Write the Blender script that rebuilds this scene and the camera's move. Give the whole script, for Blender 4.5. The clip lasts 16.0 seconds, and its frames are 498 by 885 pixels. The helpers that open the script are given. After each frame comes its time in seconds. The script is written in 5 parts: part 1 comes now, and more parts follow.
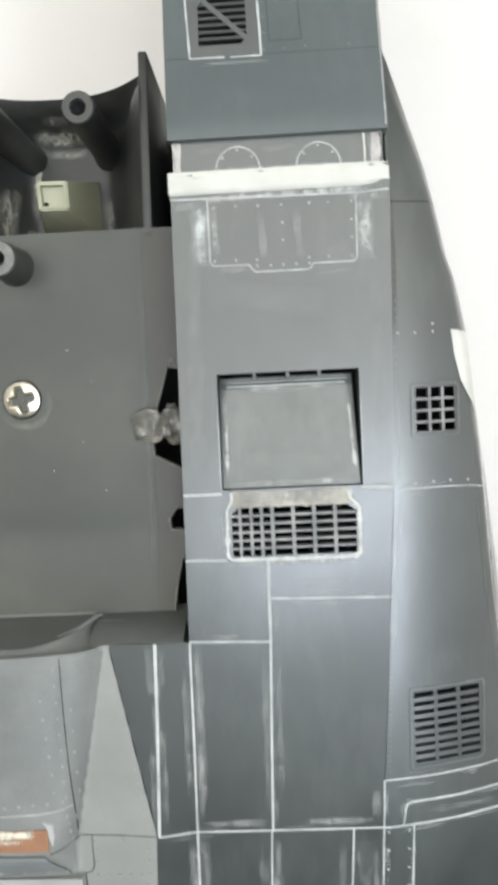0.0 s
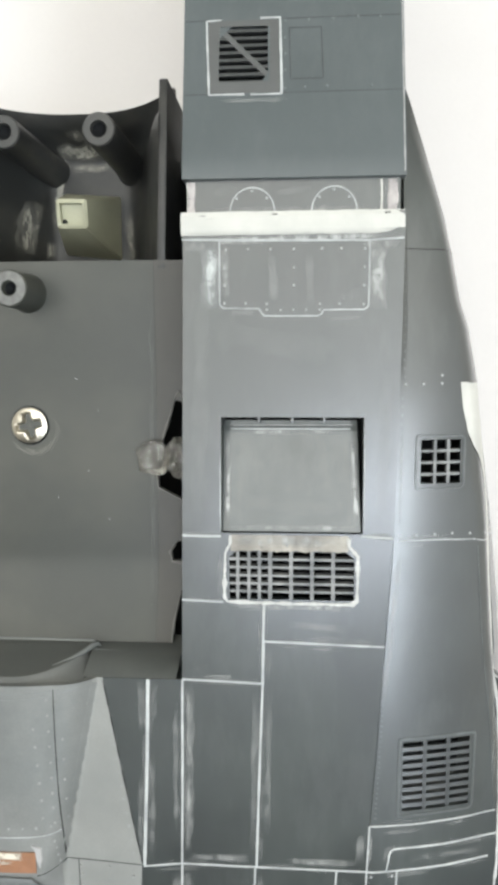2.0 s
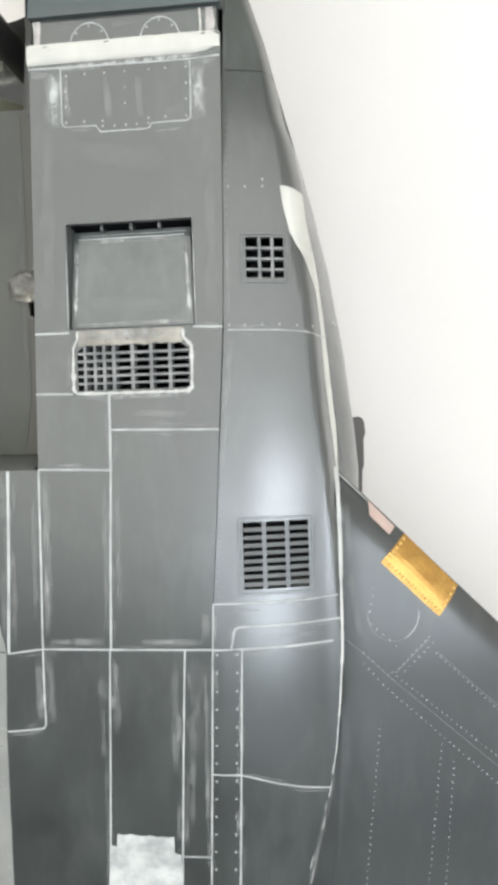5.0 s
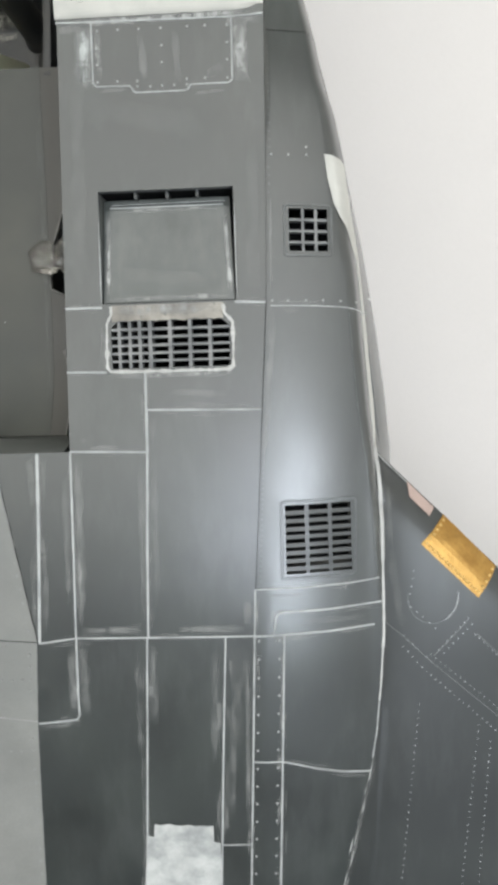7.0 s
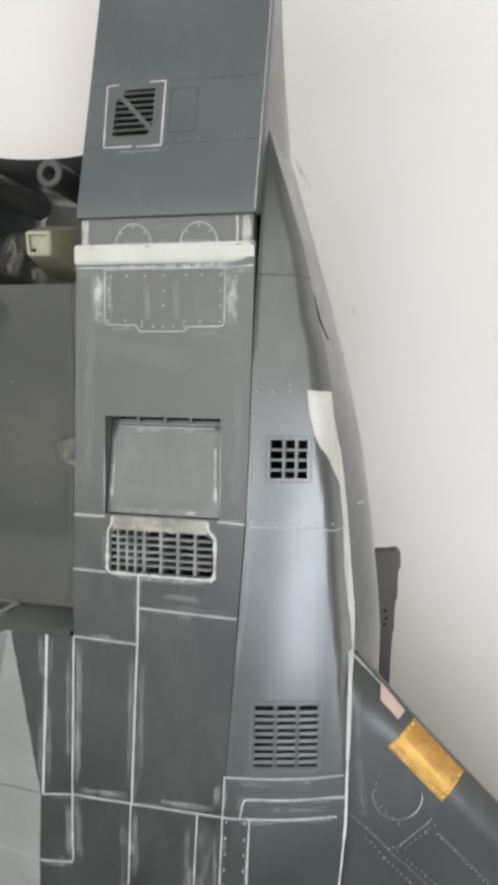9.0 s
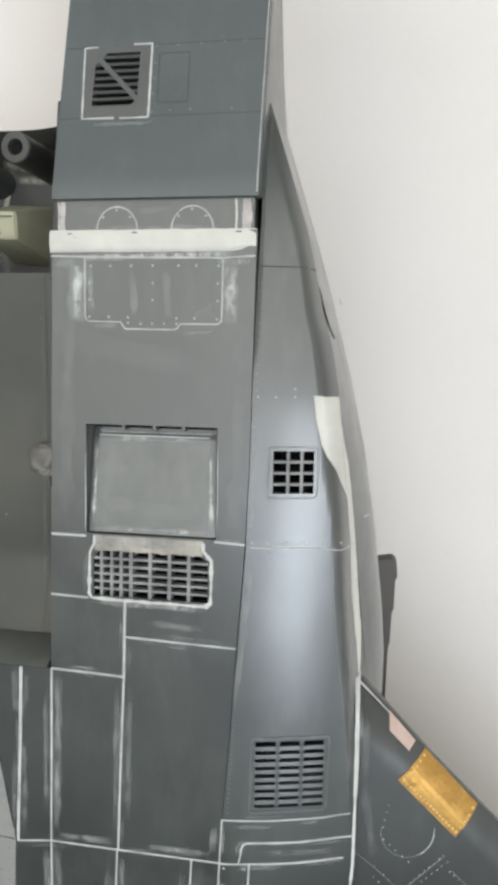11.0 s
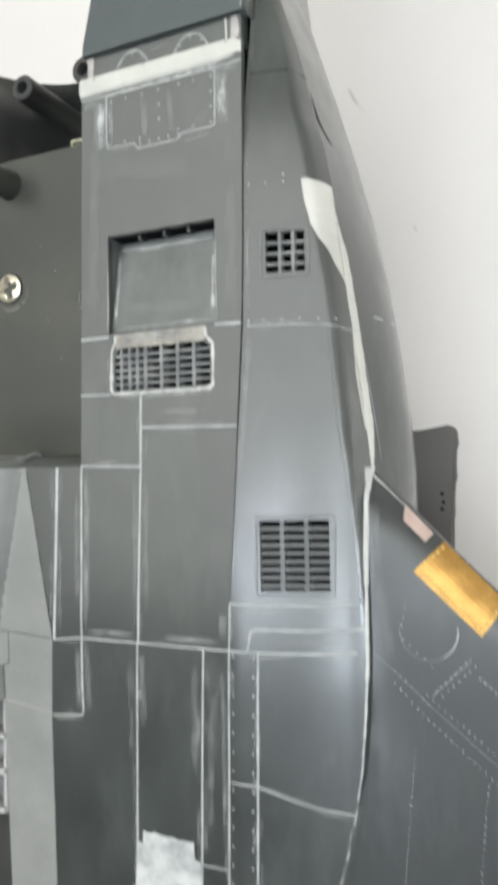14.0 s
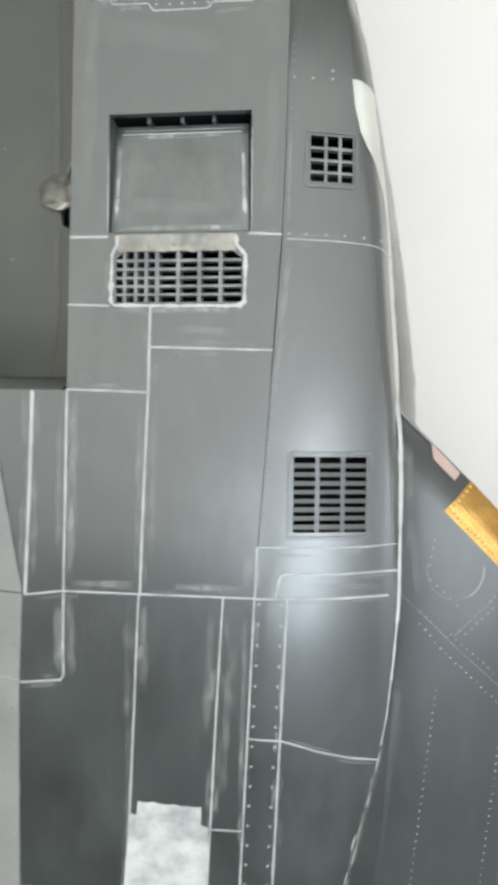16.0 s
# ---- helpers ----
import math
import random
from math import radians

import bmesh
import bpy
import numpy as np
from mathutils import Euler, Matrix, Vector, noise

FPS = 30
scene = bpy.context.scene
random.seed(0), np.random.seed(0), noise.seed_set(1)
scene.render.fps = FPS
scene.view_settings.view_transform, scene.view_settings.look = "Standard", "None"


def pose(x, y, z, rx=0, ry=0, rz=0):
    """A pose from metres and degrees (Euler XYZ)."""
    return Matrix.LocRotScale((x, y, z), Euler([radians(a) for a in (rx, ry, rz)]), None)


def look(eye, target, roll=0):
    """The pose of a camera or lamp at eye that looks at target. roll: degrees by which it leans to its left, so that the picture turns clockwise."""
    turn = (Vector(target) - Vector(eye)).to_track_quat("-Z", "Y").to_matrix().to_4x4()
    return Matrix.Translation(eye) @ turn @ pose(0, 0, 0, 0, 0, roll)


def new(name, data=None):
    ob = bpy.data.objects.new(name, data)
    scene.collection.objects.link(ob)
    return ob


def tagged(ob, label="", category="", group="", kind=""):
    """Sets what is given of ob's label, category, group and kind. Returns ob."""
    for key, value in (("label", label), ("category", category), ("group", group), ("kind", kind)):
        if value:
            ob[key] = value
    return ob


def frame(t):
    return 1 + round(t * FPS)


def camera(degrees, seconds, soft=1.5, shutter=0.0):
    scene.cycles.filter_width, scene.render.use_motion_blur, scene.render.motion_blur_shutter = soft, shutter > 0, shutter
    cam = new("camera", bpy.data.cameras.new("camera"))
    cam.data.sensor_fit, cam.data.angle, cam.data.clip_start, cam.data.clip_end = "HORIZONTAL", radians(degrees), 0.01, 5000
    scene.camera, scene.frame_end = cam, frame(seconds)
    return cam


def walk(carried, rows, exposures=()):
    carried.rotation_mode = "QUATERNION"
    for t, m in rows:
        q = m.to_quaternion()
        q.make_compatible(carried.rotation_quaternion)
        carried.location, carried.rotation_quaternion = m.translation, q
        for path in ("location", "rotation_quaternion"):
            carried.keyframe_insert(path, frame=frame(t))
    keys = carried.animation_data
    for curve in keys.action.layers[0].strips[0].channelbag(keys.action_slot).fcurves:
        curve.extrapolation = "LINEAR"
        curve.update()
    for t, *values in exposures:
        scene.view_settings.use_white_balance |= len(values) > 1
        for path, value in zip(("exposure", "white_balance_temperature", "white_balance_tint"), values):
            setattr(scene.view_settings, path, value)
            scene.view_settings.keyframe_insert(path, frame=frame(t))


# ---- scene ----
cam = camera(37.226, 16.0, soft=4.4, shutter=0.55)
# seconds, place in metres, Euler degrees
ROWS = [
    (0, 0.00423, -0.00097, 0.17078, -4.083, 1.867, -2.779),
    (0.5, 0.01363, -0.00865, 0.17357, -3.201, 5.076, -1.959),
    (0.9, 0.01095, -0.00605, 0.17516, -3.265, 4.533, -1.293),
    (1, 0.01052, -0.00235, 0.17537, -3.282, 4.398, -1.127),
    (1.1, 0.01042, 0.00203, 0.17459, -3.684, 4.468, -0.839),
    (1.5, 0.00686, 0.01051, 0.17230, -5.292, 4.771, 0.305),
    (2, 0.00830, 0.00963, 0.16920, -5.663, 4.115, -0.140),
    (2.4, 0.00616, -0.00172, 0.16922, -4.709, 4.120, -0.357),
    (2.5, 0.00572, -0.00604, 0.16934, -4.470, 4.122, -0.411),
    (2.6, 0.00479, -0.01000, 0.17019, -4.335, 3.880, -0.554),
    (3, 0.00175, -0.01988, 0.17309, -3.787, 2.913, -1.132),
    (3.5, 0.00313, -0.02265, 0.17204, -2.048, 2.778, -1.548),
    (3.9, 0.03039, -0.02359, 0.17402, -1.313, 4.979, -1.920),
    (4, 0.03580, -0.02378, 0.17464, -1.131, 5.531, -2.009),
    (4.1, 0.04067, -0.02328, 0.17523, -1.206, 5.804, -1.899),
    (4.2, 0.04081, -0.02482, 0.17634, -1.281, 6.078, -1.789),
    (6.3, 0.04213, -0.03920, 0.18202, -1.452, 5.744, -1.697),
    (6.5, 0.03335, -0.03799, 0.18133, -1.867, 3.869, -1.794),
    (7, 0.02585, -0.03437, 0.17719, -3.355, 2.697, -1.726),
    (7.5, 0.04301, -0.03553, 0.17947, -3.505, 6.334, -1.613),
    (8, 0.05479, -0.03783, 0.18024, -1.453, 10.624, -0.591),
    (8.4, 0.05454, -0.01527, 0.18522, -3.415, 12.955, 0.509),
    (8.5, 0.05503, -0.00946, 0.18633, -3.901, 13.543, 0.772),
    (8.6, 0.05323, -0.00506, 0.18600, -4.007, 13.450, 0.805),
    (8.9, 0.05383, 0.00661, 0.18369, -4.326, 13.170, 0.905),
    (9, 0.05445, 0.00878, 0.18296, -4.432, 13.076, 0.938),
    (9.1, 0.05452, 0.01065, 0.18109, -4.567, 12.934, 0.953),
    (9.5, 0.05270, 0.01430, 0.17440, -5.110, 12.366, 1.017),
    (10, 0.04771, 0.02217, 0.16685, -6.308, 11.666, 1.821),
    (10.2, 0.04684, 0.01980, 0.16723, -6.386, 11.208, 1.823),
    (12.3, 0.04144, 0.01047, 0.17358, -3.323, 9.029, -0.311),
    (12.5, 0.04839, 0.01080, 0.17095, -2.742, 12.517, 0.004),
    (12.9, 0.06483, 0.00032, 0.16486, -1.809, 17.600, -1.013),
    (13, 0.06476, 0.00075, 0.16458, -1.586, 18.873, -1.258),
    (13.1, 0.06414, 0.00035, 0.16577, -0.798, 19.708, -1.270),
    (13.4, 0.06923, -0.00793, 0.16706, 1.590, 22.212, -1.233),
    (13.5, 0.07151, -0.01439, 0.16705, 2.396, 23.047, -1.196),
    (13.6, 0.07252, -0.01894, 0.16746, 2.336, 23.278, -1.197),
    (13.9, 0.07611, -0.04077, 0.16805, 2.154, 23.973, -1.202),
    (14, 0.07738, -0.04495, 0.16838, 2.094, 24.204, -1.204),
    (14.1, 0.07760, -0.04889, 0.16880, 2.008, 24.029, -1.090),
    (14.5, 0.07585, -0.05321, 0.17220, 1.665, 23.328, -0.631),
    (15, 0.06233, -0.05430, 0.16947, 1.073, 18.356, -0.052),
    (15.5, 0.04160, -0.05005, 0.17162, -0.758, 12.759, 0.633),
    (16, 0.03147, -0.04803, 0.16717, -1.211, 6.377, 0.733),
]
walk(cam, [(t, pose(x, y, z, rx, ry, rz)) for t, x, y, z, rx, ry, rz in ROWS],
     exposures=[(0.0, 0.08, 6470, 9.8), (2.0, 0.07, 6500, 10.3), (3.0, 0.13, 6520, 10.8), (3.5, 0.17, 6520, 10.8), (4.2, 0.17, 6570, 10.8), (6.5, -0.30, 6520, 11.3), (8.0, -0.29, 6520, 11.3), (9.5, -0.28, 6600, 12.3), (10.0, -0.27, 6550, 10.8), (12.5, -0.25, 6570, 12.3), (13.5, -0.17, 6520, 11.0), (14.0, -0.10, 6500, 10.4), (15.0, -0.12, 6470, 9.8), (16.0, -0.08, 6470, 9.8)])

# ------------------------------------------------------------------ light
MM = 0.001
TABLE = -64.0      # table top, mm; the model's flat back lies at +50

world = bpy.data.worlds.new("room_air")
scene.world = world
world.use_nodes = True
world.node_tree.nodes["Background"].inputs[0].default_value = (0.9, 0.95, 1.0, 1)
world.node_tree.nodes["Background"].inputs[1].default_value = 0.05


def area_lamp(name, eye, target, size, watts, colour, size_y=None):
    data = bpy.data.lights.new(name, "AREA")
    data.energy, data.color, data.size = watts, colour, size
    data.shape = "RECTANGLE" if size_y else "DISK"
    if size_y:
        data.size_y = size_y
    ob = new(name, data)
    ob.matrix_world = look(eye, target)
    return ob


# a desk lamp with two heads
area_lamp("desk_lamp_light", (0.420, -0.225, 0.800), (0.03, -0.05, 0.0), 0.31, 3.9, (0.80, 0.90, 1.0), 0.16)
area_lamp("desk_lamp_light", (0.062, -0.165, 0.800), (0.02, -0.06, 0.0), 0.26, 1.7, (0.78, 0.87, 1.0), 0.16)
area_lamp("ceiling_light", (0.0, 0.45, 1.66), (0.0, 0.45, 0.0), 2.8, 42.0, (0.985, 1.0, 0.955), 1.6)
# last one is an added fill from the east that brightens the fairing's shoulder
area_lamp("east_fill_light", (1.88, 0.15, 0.55), (0.0, 0.15, 0.35), 2.8, 15.0, (1.0, 0.965, 0.89), 2.1)


# ------------------------------------------------------------------ materials
def mat(name, colour, rough=0.5, metal=0.0, spec=0.5, vary=0.12, scale=180.0, fine=2500.0, bump=0.15, coat=0.0,
        stain=None, stain_scale=120.0, stain_amount=0.0, fade=False, transmission=0.0, streak=None, streak_amount=0.0, rough_vary=0.07, relief=0.00008):
    m = bpy.data.materials.new(name)
    m.use_nodes = True
    nt = m.node_tree
    n, l = nt.nodes, nt.links
    b = n["Principled BSDF"]
    b.inputs["Metallic"].default_value = metal
    b.inputs["Specular IOR Level"].default_value = spec
    b.inputs["Coat Weight"].default_value = coat
    b.inputs["Coat Roughness"].default_value = 0.23
    b.inputs["Transmission Weight"].default_value = transmission
    geo = n.new("ShaderNodeTexCoord")

    def tex(s, detail, rgh=0.6):
        t = n.new("ShaderNodeTexNoise")
        t.inputs["Scale"].default_value = s
        t.inputs["Detail"].default_value = detail
        t.inputs["Roughness"].default_value = rgh
        l.new(geo.outputs["Object"], t.inputs["Vector"])
        return t

    big, small = tex(scale, 5), tex(fine, 3)
    ramp = n.new("ShaderNodeMapRange")
    ramp.inputs["From Min"].default_value, ramp.inputs["From Max"].default_value = 0.25, 0.75
    ramp.inputs["To Min"].default_value, ramp.inputs["To Max"].default_value = 1 - vary, 1 + vary
    l.new(big.outputs["Fac"], ramp.inputs["Value"])
    grain = n.new("ShaderNodeMapRange")
    grain.inputs["From Min"].default_value, grain.inputs["From Max"].default_value = 0.25, 0.75
    grain.inputs["To Min"].default_value, grain.inputs["To Max"].default_value = 1 - vary * 0.4, 1 + vary * 0.4
    l.new(small.outputs["Fac"], grain.inputs["Value"])
    mul = n.new("ShaderNodeMath")
    mul.operation = "MULTIPLY"
    l.new(ramp.outputs[0], mul.inputs[0])
    l.new(grain.outputs[0], mul.inputs[1])
    col = n.new("ShaderNodeVectorMath")
    col.operation = "SCALE"
    col.inputs[0].default_value = colour
    l.new(mul.outputs[0], col.inputs["Scale"])
    out = col.outputs["Vector"]
    if stain:
        st = tex(stain_scale, 4, 0.55)
        sr = n.new("ShaderNodeMapRange")
        sr.interpolation_type = "SMOOTHSTEP"
        sr.inputs["From Min"].default_value, sr.inputs["From Max"].default_value = 0.38, 0.78
        sr.inputs["To Max"].default_value = stain_amount
        l.new(st.outputs["Fac"], sr.inputs["Value"])
        mx = n.new("ShaderNodeMix")
        mx.data_type = "RGBA"
        l.new(sr.outputs[0], mx.inputs["Factor"])
        l.new(out, mx.inputs["A"])
        mx.inputs["B"].default_value = (*stain, 1)
        out = mx.outputs["Result"]
    if streak:
        mp = n.new("ShaderNodeMapping")
        mp.inputs["Scale"].default_value = (1.0, 0.28, 1.0)
        l.new(geo.outputs["Object"], mp.inputs["Vector"])
        sk = tex(330.0, 5, 0.65)
        l.new(mp.outputs[0], sk.inputs["Vector"])
        patchy = tex(38.0, 3)
        ml = n.new("ShaderNodeMath")
        ml.operation = "MULTIPLY"
        l.new(sk.outputs["Fac"], ml.inputs[0])
        l.new(patchy.outputs["Fac"], ml.inputs[1])
        kr = n.new("ShaderNodeMapRange")
        kr.interpolation_type = "SMOOTHSTEP"
        kr.inputs["From Min"].default_value, kr.inputs["From Max"].default_value = 0.2, 0.42
        kr.inputs["To Max"].default_value = streak_amount
        l.new(ml.outputs[0], kr.inputs["Value"])
        mk = n.new("ShaderNodeMix")
        mk.data_type = "RGBA"
        l.new(kr.outputs[0], mk.inputs["Factor"])
        l.new(out, mk.inputs["A"])
        mk.inputs["B"].default_value = (*streak, 1)
        out = mk.outputs["Result"]
    l.new(out, b.inputs["Base Color"])
    rr = n.new("ShaderNodeMapRange")
    rr.inputs["From Min"].default_value, rr.inputs["From Max"].default_value = 0.3, 0.7
    rr.inputs["To Min"].default_value, rr.inputs["To Max"].default_value = max(0.02, rough - rough_vary), min(1, rough + rough_vary)
    l.new(big.outputs["Fac"], rr.inputs["Value"])
    l.new(rr.outputs[0], b.inputs["Roughness"])
    if bump:
        bp = n.new("ShaderNodeBump")
        bp.inputs["Strength"].default_value = bump
        bp.inputs["Distance"].default_value = relief
        l.new(small.outputs["Fac"], bp.inputs["Height"])
        l.new(bp.outputs[0], b.inputs["Normal"])
    if fade:
        at = n.new("ShaderNodeAttribute")
        at.attribute_name = "cover"
        mp = n.new("ShaderNodeMapping")
        mp.inputs["Scale"].default_value = (1.0, 0.4, 1.0)
        l.new(geo.outputs["Object"], mp.inputs["Vector"])
        br = tex(520.0, 8, 0.72)
        l.new(mp.outputs[0], br.inputs["Vector"])
        sc = n.new("ShaderNodeMapRange")
        sc.interpolation_type = "SMOOTHSTEP"
        sc.inputs["From Min"].default_value, sc.inputs["From Max"].default_value = 0.32, 0.68
        l.new(br.outputs["Fac"], sc.inputs["Value"])
        pr = n.new("ShaderNodeMath")
        pr.operation = "MULTIPLY"
        l.new(at.outputs["Fac"], pr.inputs[0])
        l.new(sc.outputs[0], pr.inputs[1])
        l.new(pr.outputs[0], b.inputs["Alpha"])
    return m


GREY = mat("grey_plastic", (0.0186, 0.0234, 0.0232), 0.42, coat=0.9, spec=0.55, vary=0.16, scale=70, bump=0.03, stain=(0.031, 0.040, 0.0345), stain_scale=34, stain_amount=0.6, streak=(0.11, 0.118, 0.114), streak_amount=0.14, rough_vary=0.09)
WING_GREY = mat("dull_grey_plastic", (0.0175, 0.0210, 0.0214), 0.50, coat=0.30, spec=0.55, vary=0.14, scale=60, bump=0.03, stain=(0.028, 0.034, 0.032), stain_scale=30, stain_amount=0.6, streak=(0.10, 0.106, 0.106), streak_amount=0.12, rough_vary=0.08)
BARS = mat("grille_plastic", (0.12, 0.126, 0.127), 0.6, vary=0.2, scale=300, stain=(0.34, 0.34, 0.33), stain_scale=260, stain_amount=0.6)
THIN = mat("thin_filler", (0.43, 0.44, 0.43), 0.75, vary=0.15, scale=350, stain=(0.21, 0.225, 0.225), stain_scale=260, stain_amount=0.85)
SOFT_GROOVE = mat("soft_groove", (0.035, 0.039, 0.040), 0.5, vary=0.2)
RAMP_GREY = mat("blue_grey_plastic", (0.064, 0.076, 0.0785), 0.40, vary=0.08, scale=50, bump=0.03, streak=(0.14, 0.15, 0.155), streak_amount=0.12)
DARK = mat("dark_grey_plastic", (0.085, 0.08, 0.077), 0.8, vary=0.12, scale=110)
DECK = mat("deck_plastic", (0.029, 0.032, 0.027), 0.45, coat=0.1, spec=0.45, vary=0.16, scale=60, bump=0.03, stain=(0.056, 0.056, 0.045), stain_scale=34, stain_amount=0.85)
GUTTER = mat("gutter_plastic", (0.046, 0.044, 0.037), 0.5, vary=0.15, scale=60, stain=(0.055, 0.052, 0.045), stain_scale=60, stain_amount=0.6)
BAYGREY = mat("bay_plastic", (0.025, 0.026, 0.025), 0.45, vary=0.25, scale=120, stain=(0.062, 0.058, 0.049), stain_scale=110, stain_amount=0.5)
LIGHT = mat("light_grey_plastic", (0.150, 0.155, 0.149), 0.58, vary=0.2, scale=110, bump=0.06, stain=(0.098, 0.108, 0.107), stain_scale=60, stain_amount=0.7)
# spine grey again, lighter for flats that face the ceiling light
FLANK_LIT = mat("lit_flank_plastic", (0.192, 0.195, 0.184), 0.6, vary=0.14, scale=110, bump=0.06, stain=(0.155, 0.162, 0.156), stain_scale=60, stain_amount=0.6)
WHITE = mat("white_filler", (0.475, 0.472, 0.437), 0.75, vary=0.06, scale=300, stain=(0.375, 0.375, 0.35), stain_scale=200, stain_amount=0.6)
LINE = mat("white_scribing", (0.40, 0.415, 0.41), 0.7, vary=0.2, scale=250, bump=0.0, stain=(0.20, 0.21, 0.215), stain_scale=160, stain_amount=0.8)
SMEAR = mat("sanded_filler", (0.37, 0.376, 0.365), 0.7, vary=0.1, scale=300, bump=0.0, fade=True)
# lighter than the skin: sanding, plus the tilted door's ceiling reflection put into colour
DOOR = mat("sanded_lit_door_plastic", (0.052, 0.060, 0.058), 0.42, coat=0.5, spec=0.6, vary=0.18, scale=90, bump=0.03, streak=(0.15, 0.155, 0.148), streak_amount=0.3, stain=(0.11, 0.118, 0.117), stain_scale=45, stain_amount=0.7, rough_vary=0.08)
RIM_GREY = mat("rim_plastic", (0.088, 0.094, 0.089), 0.45, vary=0.15, scale=120, stain=(0.12, 0.125, 0.118), stain_scale=90, stain_amount=0.5)
MID = mat("mid_grey_plastic", (0.155, 0.166, 0.162), 0.45, vary=0.15, scale=120, stain=(0.18, 0.19, 0.185), stain_scale=150, stain_amount=0.5)
EDGE = mat("worn_lit_edge", (0.055, 0.062, 0.062), 0.4, coat=0.4, vary=0.2, scale=200, bump=0.0, stain=(0.12, 0.13, 0.13), stain_scale=250, stain_amount=0.5)
# near black for grooves, and for shade put inside wells, vents and bores
GROOVE_SHADE = mat("groove_and_shade", (0.007, 0.0075, 0.008), 0.8, spec=0.15, vary=0.1)
METAL = mat("screw_steel", (0.62, 0.58, 0.49), 0.33, metal=1.0, vary=0.12, scale=400)
CREAM = mat("cream_resin", (0.33, 0.325, 0.225), 0.5, vary=0.1, scale=200)
GOLD = mat("gold_tape", (0.37, 0.215, 0.058), 0.42, metal=0.75, vary=0.25, scale=420, fine=1500.0, bump=0.7, relief=0.00012, stain=(0.25, 0.125, 0.028), stain_scale=260, stain_amount=0.6)
COPPER = mat("copper_tape", (0.42, 0.32, 0.285), 0.5, metal=0.2, vary=0.15, scale=300)
BROWN = mat("brown_styrene", (0.22, 0.105, 0.055), 0.6, vary=0.15, scale=300)
CLEAR = mat("clear_glue", (0.74, 0.72, 0.67), 0.12, vary=0.2, scale=300, bump=0.8, transmission=0.96, rough_vary=0.06)
PIPE = mat("pale_primer", (0.31, 0.306, 0.302), 0.55, vary=0.15, scale=250)
PAPER = mat("white_table", (0.60, 0.575, 0.557), 0.75, vary=0.03, scale=14, fine=900, stain=(0.56, 0.535, 0.513), stain_scale=20, stain_amount=0.25)
WALLM = mat("wall_paint", (0.78, 0.77, 0.74), 0.9, vary=0.03, scale=3, fine=200)
# for the added south wall, out of view, that darkens reflections in the rear skin
DARK_WALL = mat("dark_reflection_wall", (0.05, 0.05, 0.055), 0.95, vary=0.2, scale=8, fine=300)
STAND = mat("foam_block", (0.5, 0.5, 0.48), 0.9, vary=0.1, scale=60)


# ------------------------------------------------------------------ mesh helpers
def link(name, verts, faces, material, parent=None, label="", smooth=False, cover=None):
    me = bpy.data.meshes.new(name)
    me.from_pydata([(v[0] * MM, v[1] * MM, v[2] * MM) for v in verts], [], faces)
    me.materials.append(material)
    if smooth:
        me.shade_smooth()
    if cover is not None:
        a = me.attributes.new("cover", "FLOAT", "POINT")
        a.data.foreach_set("value", cover)
    ob = new(name, me)
    if parent:
        ob.parent = parent
    if label:
        tagged(ob, label)
    return ob


def part(name, bm, material, parent, label="", smooth=True):
    me = bpy.data.meshes.new(name)
    bmesh.ops.recalc_face_normals(bm, faces=bm.faces)
    bmesh.ops.scale(bm, vec=(MM, MM, MM), verts=bm.verts)
    bm.to_mesh(me)
    bm.free()
    me.materials.append(material)
    if smooth:
        me.shade_smooth()
        me.set_sharp_from_angle(angle=radians(35))
    ob = new(name, me)
    ob.parent = parent
    if label:
        tagged(ob, label)
    return ob


def box(bm, x0, x1, y0, y1, z0, z1, bevel=0.0, m=None):
    r = bmesh.ops.create_cube(bm, size=1)
    vs = r["verts"]
    for v in vs:
        v.co = Vector(((x0 + x1) / 2 + v.co.x * (x1 - x0), (y0 + y1) / 2 + v.co.y * (y1 - y0), (z0 + z1) / 2 + v.co.z * (z1 - z0)))
        if m:
            v.co = m @ v.co
    if bevel:
        es = list({e for v in vs for e in v.link_edges})
        bmesh.ops.bevel(bm, geom=es, offset=bevel, segments=2, affect="EDGES", profile=0.5)


def lathe(bm, cx, cy, prof, n=32, cz=0.0):
    """Rings of (radius, z) turned round an upright axis."""
    rings = [[bm.verts.new((cx + r * math.cos(2 * math.pi * k / n), cy + r * math.sin(2 * math.pi * k / n), cz + z)) for k in range(n)] for r, z in prof]
    for a, b in zip(rings, rings[1:]):
        for k in range(n):
            bm.faces.new((a[k], a[(k + 1) % n], b[(k + 1) % n], b[k]))
    return rings


def tube(bm, pts, r, n=12, cap=True):
    rings = []
    for i, p in enumerate(pts):
        a, b = Vector(pts[max(0, i - 1)]), Vector(pts[min(len(pts) - 1, i + 1)])
        q = (b - a).to_track_quat("Z", "Y")
        rad = r[i] if isinstance(r, (list, tuple)) else r
        rings.append([bm.verts.new(Vector(p) + q @ Vector((rad * math.cos(2 * math.pi * k / n), rad * math.sin(2 * math.pi * k / n), 0))) for k in range(n)])
    for a, b in zip(rings, rings[1:]):
        for k in range(n):
            bm.faces.new((a[k], a[(k + 1) % n], b[(k + 1) % n], b[k]))
    if cap:
        bm.faces.new(rings[0])
        bm.faces.new(rings[-1])


